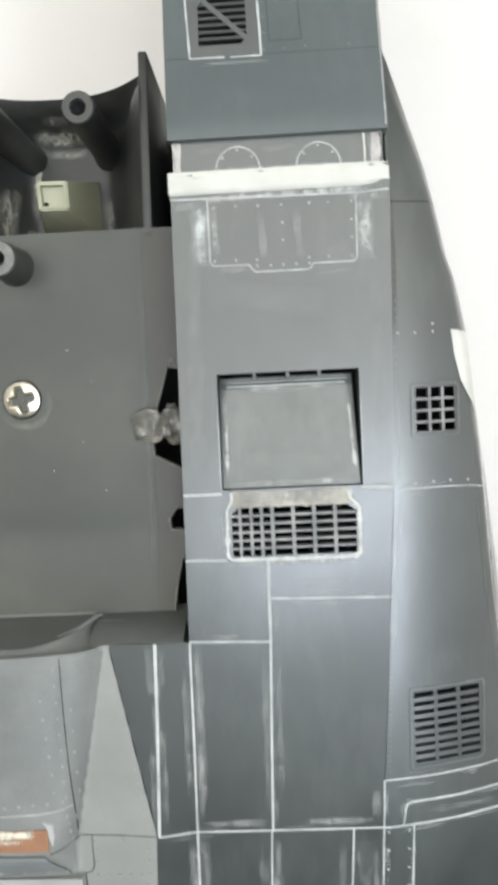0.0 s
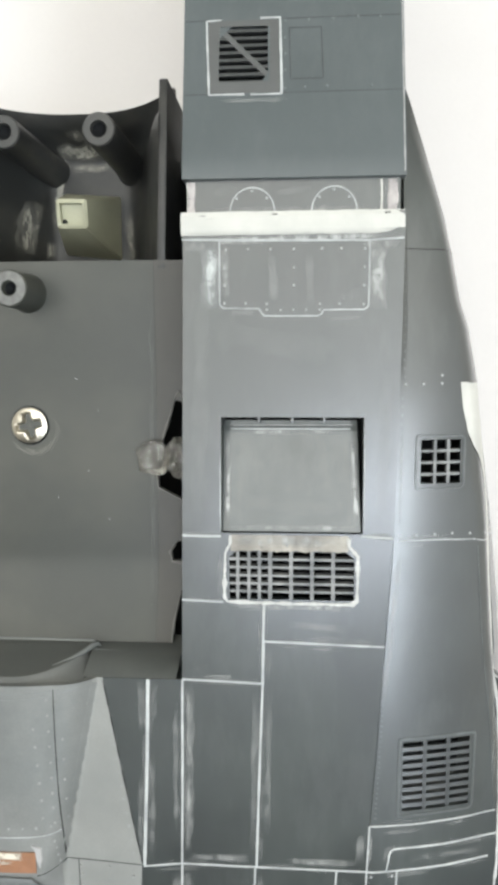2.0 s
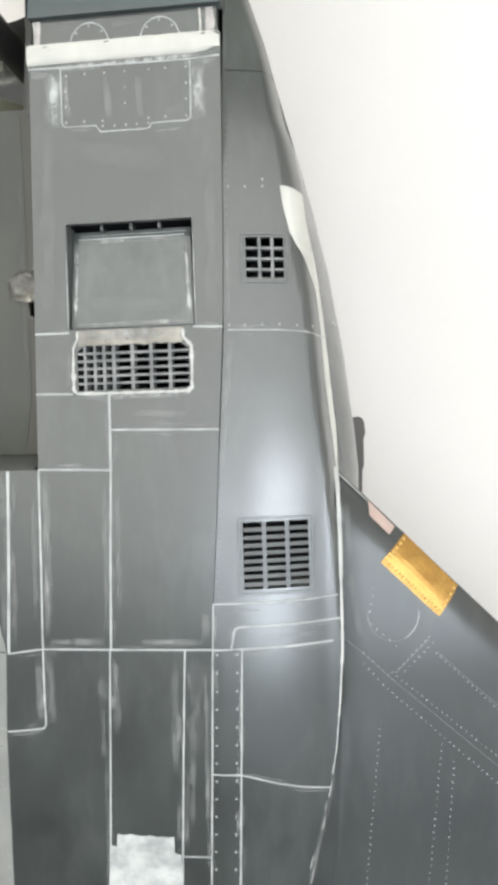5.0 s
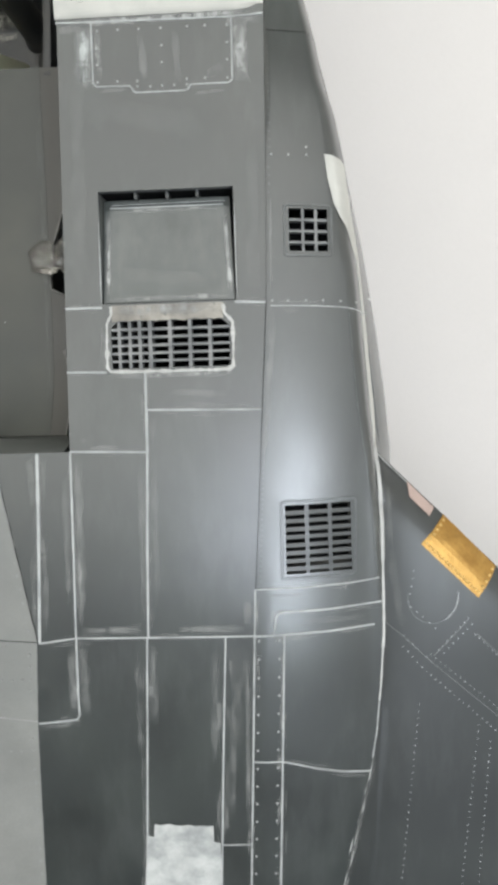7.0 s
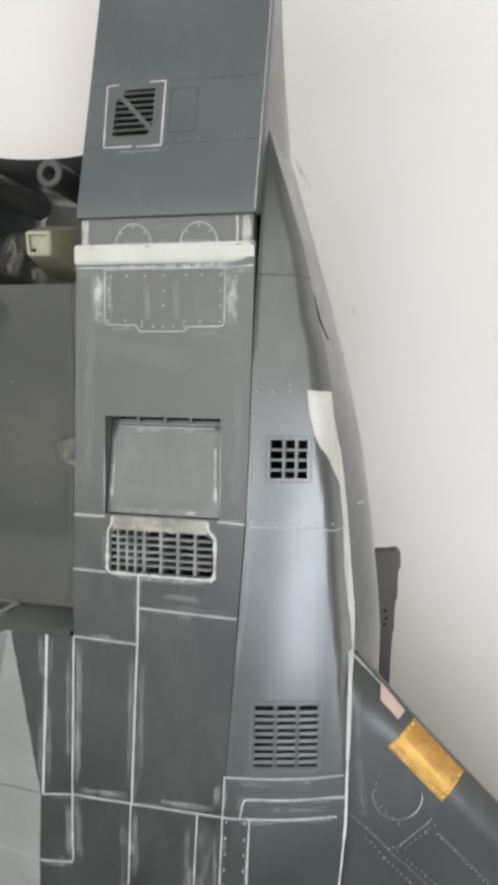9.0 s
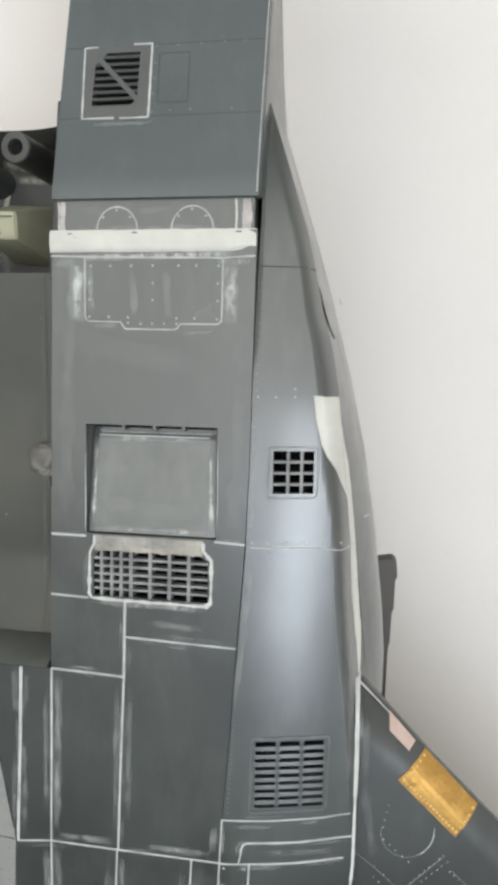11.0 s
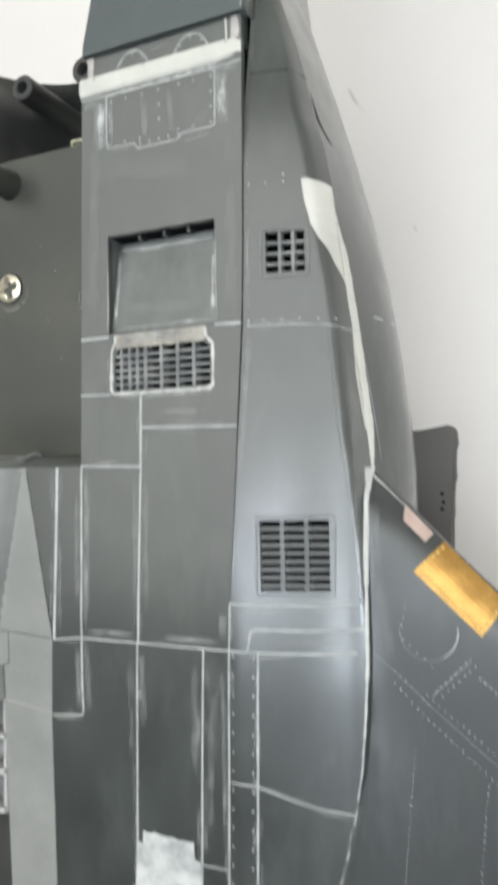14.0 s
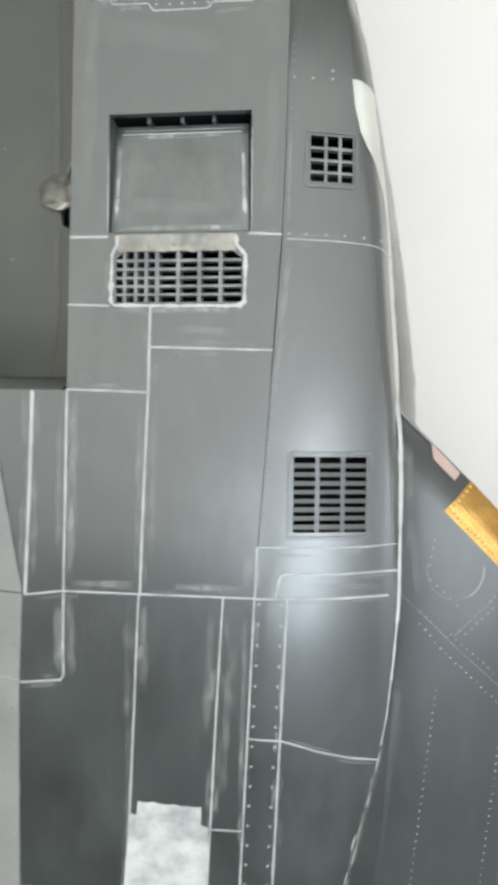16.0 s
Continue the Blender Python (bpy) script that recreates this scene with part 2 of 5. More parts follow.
def sheet(xs, ys, place, holes=(), thick=1.2):
    """A curved skin over the grid xs, ys with openings, and a rim of its thickness round every edge. Returns verts, faces."""
    nx, ny = len(xs), len(ys)
    verts = [place(x, y) for y in ys for x in xs]
    faces = []
    for j in range(ny - 1):
        for i in range(nx - 1):
            cx, cy = (xs[i] + xs[i + 1]) / 2, (ys[j] + ys[j + 1]) / 2
            if any(q(cx, cy) if callable(q) else (q[0] < cx < q[1] and q[2] < cy < q[3]) for q in holes):
                continue
            k = j * nx + i
            faces.append((k, k + 1, k + 1 + nx, k + nx))
    if ys[0] > ys[-1]:
        faces = [f[::-1] for f in faces]
    count = {}
    for f in faces:
        for a, b in zip(f, f[1:] + f[:1]):
            count.setdefault((min(a, b), max(a, b)), []).append((a, b))
    rim = {}

    def low(k, t):
        if (k, t) not in rim:
            v = verts[k]
            rim[k, t] = len(verts)
            verts.append((v[0], v[1], v[2] - t))
        return rim[k, t]
    skirts = []
    for pair in count.values():
        if len(pair) == 1:
            a, b = pair[0]
            skirts.append((low(b, 0), low(a, 0), low(a, thick), low(b, thick)))
    return verts, faces + skirts


def steps(a, b, step, *marks):
    """Even steps from a to b that also pass through the marks."""
    cuts = sorted({a, b, *[m for m in marks if min(a, b) < m < max(a, b)]})
    out = [cuts[0]]
    for p, q in zip(cuts, cuts[1:]):
        n = max(1, round((q - p) / step))
        out += [p + (q - p) * k / n for k in range(1, n + 1)]
    return out


def table_of(tab, y):
    if y >= tab[0][0]:
        return tab[0][1]
    for (a, b), (c, d) in zip(tab, tab[1:]):
        if y >= c:
            return b + (d - b) * (a - y) / (a - c)
    return tab[-1][1]


def ease(t):
    t = max(0.0, min(1.0, t))
    return t * t * (3 - 2 * t)


# ------------------------------------------------------------------ the model's shape, mm
LEFT = [(34, -10.75), (-17, -11.4), (-42.5, -11.75)]
SEAM = [(36, 24.3), (15, 24.0), (-3, 23.7), (-18, 23.25), (-36, 22.1), (-55, 20.9), (-67.4, 20.0), (-96, 18.8), (-125, 17.5), (-150, 16.4)]
CREASE = [(57, 24.6), (46, 28.2), (35, 31.7), (28.5, 33.2), (20.5, 34.8), (16.8, 36.1), (13.8, 36.7), (7.9, 37.8), (-3, 38.85), (-13, 40.05), (-28, 41.3), (-36, 42.0), (-44, 42.7),
          (-56, 43.0), (-77, 42.9), (-87, 42.2), (-96, 41.3), (-104, 39.9), (-114.5, 37.3), (-124, 35.0), (-150, 29.0)]
WIDEST = [(57, 25.3), (40, 30.7), (25, 35.2), (10, 39.2), (-5, 42.5), (-20, 44.9), (-35, 46.7), (-45, 47.5), (-150, 46.5)]
INSET = [(30, 3.0), (8, 4.2), (-6, 3.6), (-19.5, 2.9), (-35, 3.1), (-43, 2.8), (-52, 2.0), (-60, 1.5), (-67.2, 0.9)]      # width of the rounded shoulder
SPINE_EDGE = [(-42.4, -25.4), (-76, -19.0), (-92, -19.8), (-130, -20.4), (-150, -20.6)]


def base(y):
    d = -76 - y
    return 50 - 0.055 * (max(0.0, d) if abs(d) > 9 else (d + 9) ** 2 / 36)


def back(x, y):
    """Height of the upper skin before its outer shoulder."""
    k = x - 20.6
    z = base(y) - (0.185 * k + 0.0046 * k * k if 0 < k < 19.4 else 5.32 + 0.30 * (k - 19.4) if k > 0 else 0)
    if y > 5:
        z -= 8.6 * min(1, (y - 5) / 51) ** 1.7 * min(1, max(0, (x - 23.5)))
    return z


def crease_z(y):
    return 41 - 4 * ease((2 - y) / 46) if y > -44 else 37 + 6 * ease((-44 - y) / 14)


def skin(x, y):
    c = table_of(CREASE, y)
    z = back(x, y)
    if y > -76:
        start = c - 0.7 * table_of(INSET, y)
        drop = max(0.0, back(c, y) - crease_z(y)) * (1 - ease((-50 - y) / 26))
        z -= drop * max(0.0, min(1.0, (x - start) / (c - start))) ** 2.0
    return z


def hull(y, t):
    """A point of the lower hull: t runs from the fairing's edge (0) to the widest line (0.5) and on under the belly (1)."""
    c, wd = table_of(CREASE, y), table_of(WIDEST, y)
    zc = skin(c, y)
    if t < 0.5:
        s = t / 0.5
        return (c + 0.02 + (wd - c) * math.sin(s * math.pi / 2), y, zc - 0.3 + (22 - zc) * s)
    s = (t - 0.5) / 0.5
    return (wd - (wd - 8) * (1 - math.cos(s * math.pi / 2)), y, 22 - 33.5 * math.sin(s * math.pi / 2))


def le_y(x):
    return -44.2 - 1.01 * (x - 42.6)


def wing_z(x, y):
    d = max(0.0, (le_y(x) - y) * 0.71)
    amp = max(2.2, 5.6 - 0.25 * (x - 42.6))
    u = max(0.0, x - table_of(CREASE, y))
    c = table_of(CREASE, y)
    step = max(0.0, skin(c, y) - 0.5 - (base(y) - 8.6 - 0.14 * (c - 42)))
    fillet = 1.0 + (step - 1.0) * ease((-84 - y) / 20)
    top = base(y) - 8.6 - 0.14 * (x - 42) + fillet * math.exp(-u / (2.0 + 1.6 * fillet))
    return top - amp * (1 - min(1, d / 5.0)) ** 1.9


def ramp_z(x, y):
    return 49.6 - 0.27 * max(0, y - 41)


def spine_z(x, y):
    half = abs(x + 41.5)
    t = max(0.0, min(1.0, (-42 - y) / 34))
    ia, wid = 15.2 - 6.2 * t, 6.5 - 2.3 * t
    b = base(y)
    if half > ia:
        return b
    k = min(1.0, (ia - half) / wid)
    rise = 3.7 * (1 - (1 - k) ** 2.3)
    fall = 1 - 0.8 * ease((-76.8 - y) / 5.6)
    crown = 1.0 - 0.8 * ease((-56 - y) / 14)
    return b + fall * (rise + crown * (1 - min(1.0, half / (ia - wid)) ** 2))


def deck_z(x, y):
    z = 36.0 + 0.9 * ease((y - 5) / 24)
    if y < -25:
        z += 4.2 * ((-25 - y) / 14.9) ** 1.7
    return z


# ------------------------------------------------------------------ the setting
def slab(name, x0, x1, y0, y1, z0, z1, material, label, bevel=0.0):
    bm = bmesh.new()
    box(bm, x0, x1, y0, y1, z0, z1, bevel)
    me = bpy.data.meshes.new(name)
    bmesh.ops.scale(bm, vec=(MM, MM, MM), verts=bm.verts)
    bm.to_mesh(me)
    bm.free()
    me.materials.append(material)
    return tagged(new(name, me), label, "setting", kind="structure")


slab("table_top", -900, 900, -700, 700, TABLE - 25, TABLE, PAPER, "plain white matt table top under the model", 3)
slab("floor", -2000, 2000, -2000, 2000, -860, -800, WALLM, "plain pale floor of the room")
slab("ceiling", -2000, 2000, -2000, 2000, 1700, 1760, WALLM, "plain white ceiling of the room")
slab("wall_north", -2000, 2000, 1940, 2000, -800, 1700, WALLM, "plain white painted wall")
slab("wall_south", -2000, 2000, -2000, -1940, -800, 1700, DARK_WALL, "unseen dark grey wall added for dark reflections")
slab("wall_east", 1940, 2000, -1940, 1940, -800, 1700, WALLM, "plain white painted wall")
slab("wall_west", -2000, -1940, -1940, 1940, -800, 1700, WALLM, "plain white painted wall")
for n, (x, y) in enumerate(((-850, -650), (850, -650), (-850, 650), (850, 650))):
    slab("table_leg", x - 25, x + 25, y - 25, y + 25, -800, TABLE - 25, WALLM, "plain white table leg", 2)

stand = bmesh.new()
box(stand, -50, 10, -130, 0, TABLE, -11.9, 2)
me = bpy.data.meshes.new("foam_block")
bmesh.ops.scale(stand, vec=(MM, MM, MM), verts=stand.verts)
stand.to_mesh(me)
stand.free()
me.materials.append(STAND)
tagged(new("foam_block", me), "pale foam block that props up the model", "block")

# ------------------------------------------------------------------ the aircraft model
model = new("model_aircraft")
tagged(model, "unpainted grey plastic model jet with white filled panel lines", "model aircraft")

PAN = (-4.9, 18.2, -17.1, 1.9)
GRI = (-3.6, 16.9, -28.3, -20.2)
xs = steps(-11.5, 24.0, 1.5, -4.9, 18.2, -3.6, 16.9)
ys = steps(-42.5, 34.2, 2.0, 1.9, -17.1, -20.2, -28.3)


def nacelle_place(x, y):
    if x < -4.9:
        a = table_of(LEFT, y)
        x = a + (x + 11.5) / 6.6 * (-4.9 - a)
    elif x > 18.2:
        s = table_of(SEAM, y) - (0.03 if y > -17 else 0.07)
        x = 18.2 + (x - 18.2) / 5.8 * (s - 18.2)
    return (x, y, base(y))


v, f = sheet(xs, ys, nacelle_place, (PAN, GRI), 1.4)
nacelle = link("nacelle_top", v, f, GREY, model, "grey sanded upper skin of the air intake", smooth=True)


def aft_place(u, y):
    a, b = table_of(SPINE_EDGE, y), table_of(SEAM, y) - 0.04
    x = a + u * (b - a)
    return (x, y, base(y))


v, f = sheet(steps(0, 1, 0.05), steps(-150, -42.5, 2.5, -67.4, -76), aft_place, (), 9.0)
aft = link("aft_panel", v, f, GREY, model, "dark grey rear upper skin with scribed panels", smooth=True)

# nacelle left side and underbody
v, f = [], []
yy = steps(-42.5, 34.2, 4)
for y in yy:
    x = table_of(LEFT, y)
    v += [(x, y, 48.8), (x, y, 20), (x + 2, y, -8), (x + 6, y, -11)]
for j in range(len(yy) - 1):
    for i in range(3):
        k = j * 4 + i
        f.append((k, k + 1, k + 5, k + 4))
link("nacelle_side", v, f, BAYGREY, model)

# front step under the ramp, with rounded access covers
bm = bmesh.new()
box(bm, -10.3, 23.6, 33.9, 41.5, 45, 48.6, 0.2)
step_plate = part("hinge_plate", bm, GREY, model, smooth=False)

# ------------------------------------------------------------------ outer fairing with two openings
GR = (27.5, 34.2, -9.0, -1.8)
G2 = (25.5, 37.2, -65.1, -52.9)


def fairing_place(x, y):
    s, c = table_of(SEAM, y) + (0.03 if y > -17 else 0.07), table_of(CREASE, y)
    w = ease((y - 1) / 9) if y > 0 else ease((-67 - y) / 10)
    prop = s + (x - 23.0) / (41.0 - 23.0) * (c - s)
    if x < 25.5:
        fix = s + (x - 23.0) / 2.5 * (25.5 - s)
    elif x > 37.2:
        fix = 37.2 + (x - 37.2) / 3.8 * (c - 37.2)
    else:
        fix = x
    x = fix + (prop - fix) * w
    return (x, y, skin(x, y))


v, f = sheet(steps(23, 41, 0.9, 25.5, 27.5, 34.2, 37.2, 39.0, 39.4, 39.8, 40.2, 40.6), steps(-150, 57, 1.8, *GR[2:], *G2[2:], -67.4, -44), fairing_place, (GR, G2), 1.3)
fairing = link("side_fairing", v, f, GREY, model, "smooth rounded grey fairing beside the intake", smooth=True)

# lower hull outside the fairing
v, f = [], []
yy = steps(-150, 57, 3)
for y in yy:
    v += [hull(y, k / 12) for k in range(13)]
for j in range(len(yy) - 1):
    for i in range(12):
        k = j * 13 + i
        f.append((k, k + 1, k + 14, k + 13))
link("lower_hull", v, f, GREY, model, smooth=True)
bm = bmesh.new()
box(bm, -70, 12, -150, 60, -12, -10.5, 0.3)
part("belly", bm, GROOVE_SHADE, model, smooth=False)

# ------------------------------------------------------------------ intake ramp
def ramp_place(x, y):
    return (x + (0.015 * (y - 40) * -1 if x < 6 else 0.0), y, ramp_z(x, y))


VENT = (-5.4, 2.8, 55.6, 65.2)
v, f = sheet(steps(-10.9, 24.3, 1.6, VENT[0], VENT[1]), steps(39.6, 150, 2.0, VENT[2], VENT[3]), ramp_place, (VENT,), 2.6)
ramp = link("intake_ramp", v, f, RAMP_GREY, model, "smooth blue-grey hinged intake ramp", smooth=True)
v, f = [], []
yy = steps(39.8, 150, 4)
for y in yy:
    z = ramp_z(0, y)
    d = max(0.0, y - 52)
    v += [(24.3, y, z - 2.5), (26.2 - 0.05 * d, y, 32 - 0.06 * d), (25.6 - 0.09 * d, y, 20), (22.0 - 0.1 * d, y, 0), (15, y, -9), (-8, y, -9), (-11, y, 5), (-11.3, y, z - 2.5)]
for j in range(len(yy) - 1):
    for i in range(7):
        k = j * 8 + i
        f.append((k, k + 1, k + 9, k + 8))
link("intake_side", v, f, GREY, model, smooth=True)

# ------------------------------------------------------------------ wing
v, f = [], []
us = steps(0, 1, 0.04)
xcols = steps(29.0, 130.0, 1.6, 42.6)
for u in us:
    for x in xcols:
        top = le_y(x) if x > 42.6 else None
        if top is None:
            # forward limit follows the root curve
            lo, hi = -150.0, -44.2
            for _ in range(24):
                m_ = (lo + hi) / 2
                if table_of(CREASE, m_) < x + 0.08:
                    lo = m_
                else:
                    hi = m_
            top = lo if x < 41.3 else -44.2 - (42.6 - x) * 30
        y = top + (-150 - top) * (u ** 1.6)
        v.append((x, y, wing_z(x, y)))
n = len(xcols)
for j in range(len(us) - 1):
    for i in range(n - 1):
        k = j * n + i
        f.append((k + n, k + 1 + n, k + 1, k))
top_n = len(v)
v += [(p[0], p[1], p[2] - 2.0) for p in v[:n]]
v += [(x, -150, back(x, -150) - 6) for x in xcols]
for i in range(n - 1):
    f.append((i, i + 1, top_n + i + 1, top_n + i))
    f.append((top_n + i, top_n + i + 1, top_n + n + i + 1, top_n + n + i))
wing = link("wing", v, f, WING_GREY, model, "dark grey swept wing root with rivet rows", smooth=True)

# ------------------------------------------------------------------ spine, deck and bay
v, f = sheet(steps(-78, -19, 0.5, -51, -32), steps(-150, -42.5, 0.8, -76, -82.6),
             lambda x, y: ((lambda e: (min(x, e) if x > -30 else x, y, spine_z(x, y)))(table_of(SPINE_EDGE, y) - 0.03)),
             ((-51.0, -32.0, -150, -82.6),), 1.6)
spine = link("spine", v, f, LIGHT, model, "light grey riveted centre spine", smooth=True)
# flat flanks paler, hump darker: the ceiling light is put into the colour
spine.data.materials.append(FLANK_LIT)
for p in spine.data.polygons:
    x, y = p.center.x / MM, p.center.y / MM
    if abs(x + 41.5) > 15.2 - 6.2 * max(0.0, min(1.0, (-42 - y) / 34)) - 0.6:
        p.material_index = 1



def inside(poly):
    def test(x, y):
        hit = False
        for (ax, ay), (bx, by) in zip(poly, poly[1:] + poly[:1]):
            if (ay > y) != (by > y) and x < ax + (y - ay) / (by - ay) * (bx - ax):
                hit = not hit
        return hit
    return test


HOLES = (inside([(-14.9, 4.0), (-10, 3.4), (-10, -15), (-13.4, -14.3), (-17.9, -11.9), (-18.1, -9.7), (-17.1, -3.2)]),
         inside([(-14.6, -22.1), (-10, -21.8), (-10, -26), (-15.5, -25.7), (-15.9, -24.0)]),
         inside([(-10, -31), (-13.8, -31.2), (-14.9, -36.5), (-15.2, -40.9), (-10, -40.9)]))
v, f = sheet(steps(-78, -18.2, 2.0), steps(-39.9, 29, 1.0), lambda x, y: (x, y, deck_z(x, y)), (), 1.4)
deck = link("deck", v, f, DECK, model, "bare grey flat cockpit deck", smooth=True)
v, f = sheet(steps(-18.3, -11.0, 0.16), steps(-39.9, 29, 0.2),
             lambda x, y: (x, y, deck_z(x, y) - 0.08 - 0.06 * (x + 18.3)), HOLES, 1.0)
link("deck_gutter", v, f, GUTTER, model, "sloped strip between deck and intake")

# nose bay trough
def bay_z(x, y):
    d = abs(x + 41.5)
    side = 44.0 * ease((d - 8) / 17.5) ** 1.3 * (1 - 0.42 * ease((y - 54) / 11))
    front = (11.0 + 9.0 * (d / 20) ** 2.5) * ease((y - 58.5) / 7.5)
    return -9 + max(side, front)


v, f = sheet(steps(-68, -17.6, 1.4), steps(26, 66, 1.4), lambda x, y: (x, y - 0.0, bay_z(x, y)), (), 2.0)
bay = link("nose_bay", v, f, BAYGREY, model, "dark grey open nose bay with glue marks", smooth=True)
bm = bmesh.new()
box(bm, -17.7, -16.1, 27.5, 61.8, -10.6, 36.8, 0.25)
for p in bm.verts:
    if p.co.z > 20:
        p.co.z -= 5.0 * ease((p.co.y - 29) / 34.5)
part("bay_wall", bm, BAYGREY, model, "upright grey edge wall of the bay")

# bulkhead arch at the spine's front
def rim_y(x):
    return -41.9 + 1.8 * (abs(x + 41.5) / 12.9) ** 2


def arch_z(x):
    return 37.0 + 15.4 * max(0.0, 1 - (abs(x + 41.5) / 12.9) ** 2.5) ** 0.62


v, f = [], []
N = 44
for k in range(N + 1):
    x = -41.5 + 12.9 * (-1 + 2 * k / N)
    zt = arch_z(x)
    low = min(42.0, zt - 0.2)
    v += [(x, -39.8, low - 3), (x, -39.95, low), (x, rim_y(x), zt)]
for k in range(N):
    for i in range(2):
        a = k * 3 + i
        f.append((a, a + 1, a + 4, a + 3))
bulkhead = link("bulkhead", v, f, RIM_GREY, model, "arched bulkhead behind the deck", smooth=False)
v, f = [], []
for k in range(N + 1):
    x = -41.5 + 12.9 * (-1 + 2 * k / N)
    zt, zb = arch_z(x), spine_z(x, -42.6)
    yr = rim_y(x)
    v += [(x, yr + 0.05, zt - 0.3), (x, yr, zt + 0.25), (x, min(yr - 0.5, -41.2), zt + 0.7), (x, -42.55, max(zt + 0.4, zb - 1.2)), (x, -42.62, zb)]
for k in range(N):
    for i in range(4):
        a = k * 5 + i
        f.append((a, a + 1, a + 6, a + 5))
link("arch_rim", v, f, LIGHT, bulkhead, "pale raised rim of the bulkhead", smooth=True)
bm = bmesh.new()
for k in range(15):
    x0 = -29.0 + k * 1.157
    quad = [bm.verts.new(p) for p in ((x0, -39.8, deck_z(x0, -39.9) - 4), (x0, -40.2, 43.0), (x0, -42.35, 49.6), (x0, -42.6, 49.95))]
    if k:
        for i in range(3):
            bm.faces.new((last[i], last[i + 1], quad[i + 1], quad[i]))
    last = quad
part("step_face", bm, RIM_GREY, model, "sloping step up from deck to rear panel")

# ------------------------------------------------------------------ detail helpers
rng = random.Random(7)


def flat(x, y):
    return base(y)


def resample(pts, step):
    out = [Vector(pts[0])]
    for a, b in zip(pts, pts[1:]):
        a, b = Vector(a), Vector(b)
        n = max(1, round((b - a).length / step))
        out += [a.lerp(b, k / n) for k in range(1, n + 1)]
    return out


def ribbon(name, pts, width, zf, parent, material=None, lift=0.09, rough=0.16, step=0.7, label="", taper=False):
    """A line of filler or a groove laid on a skin: a low ridge along the points."""
    width *= 0.82
    material = material or LINE
    line = resample(pts, step)
    v, f = [], []
    for i, p in enumerate(line):
        a, b = line[max(0, i - 1)], line[min(len(line) - 1, i + 1)]
        d = (b - a).normalized()
        s = Vector((-d.y, d.x))
        w = width / 2 * (1 + rough * (noise.noise((p.x * 0.55, p.y * 0.55, width)) * 1.6 + rng.uniform(-0.5, 0.5)))
        if taper:
            w *= min(1.0, 0.25 + 3.0 * min(i, len(line) - 1 - i) / len(line))
        p = p + s * rough * 0.25 * width * noise.noise((p.x * 0.3, p.y * 0.3, 9.0))
        for u, z in ((-1, -0.05), (-0.7, lift), (0.7, lift), (1, -0.05)):
            q = p + s * (w * u)
            v.append((q.x, q.y, zf(q.x, q.y) + z))
    for i in range(len(line) - 1):
        for k in range(3):
            a = i * 4 + k
            f.append((a, a + 1, a + 5, a + 4))
    f += [(3, 2, 1, 0), tuple(len(v) - 4 + k for k in range(4))]
    return link(name, v, f, material, parent, label)


def smear(pts, width, zf, parent, strength=0.7, step=0.8, material=None):
    """A sanded film of filler that thins out towards its edges."""
    line = resample(pts, step)
    v, f, c = [], [], []
    n = len(line)
    for i, p in enumerate(line):
        a, b = line[max(0, i - 1)], line[min(n - 1, i + 1)]
        d = (b - a).normalized()
        s = Vector((-d.y, d.x))
        w = width / 2 * (0.8 + 0.5 * noise.noise((p.x * 0.4, p.y * 0.4, 3.0)))
        end = min(1.0, 5.0 * min(i, n - 1 - i) / n)
        for u in (-1, -0.7, -0.4, 0, 0.4, 0.7, 1):
            q = p + s * (w * u)
            v.append((q.x, q.y, zf(q.x, q.y) + 0.045))
            c.append(strength * end * (1 - u * u) ** 1.3)
    for i in range(n - 1):
        for k in range(6):
            a = i * 7 + k
            f.append((a, a + 1, a + 8, a + 7))
    return link("filler_smear", v, f, material or SMEAR, parent, cover=c)


def dome_mesh(name, r, h, material, n=8):
    v, f = [(0, 0, h)], []
    for rr, z in ((0.6, 0.75), (1.0, 0.0), (1.0, -0.3)):
        v += [(r * rr * math.cos(2 * math.pi * k / n), r * rr * math.sin(2 * math.pi * k / n), z * h) for k in range(n)]
    f = [(0, 1 + k, 1 + (k + 1) % n) for k in range(n)]
    for ring in range(2):
        o = 1 + ring * n
        f += [(o + k, o + n + k, o + n + (k + 1) % n, o + (k + 1) % n) for k in range(n)]
    me = bpy.data.meshes.new(name)
    me.from_pydata([(a * MM, b * MM, c * MM) for a, b, c in v], [], f)
    me.materials.append(material)
    me.shade_smooth()
    return me


RIVET_PAINT = mat("rivet_filler", (0.33, 0.34, 0.335), 0.7, vary=0.3, scale=200, bump=0.0)
RIVET = dome_mesh("rivet", 0.225, 0.12, RIVET_PAINT)
RIVET_GREY = dome_mesh("grey_rivet", 0.27, 0.2, mat("pale_rivet", (0.21, 0.215, 0.205), 0.5, vary=0.2, scale=300))


def rivet(x, y, zf, parent, mesh=None):
    ob = new("rivet", mesh or RIVET)
    ob.parent = parent
    ob.location = (x * MM, y * MM, (zf(x, y) + 0.02) * MM)


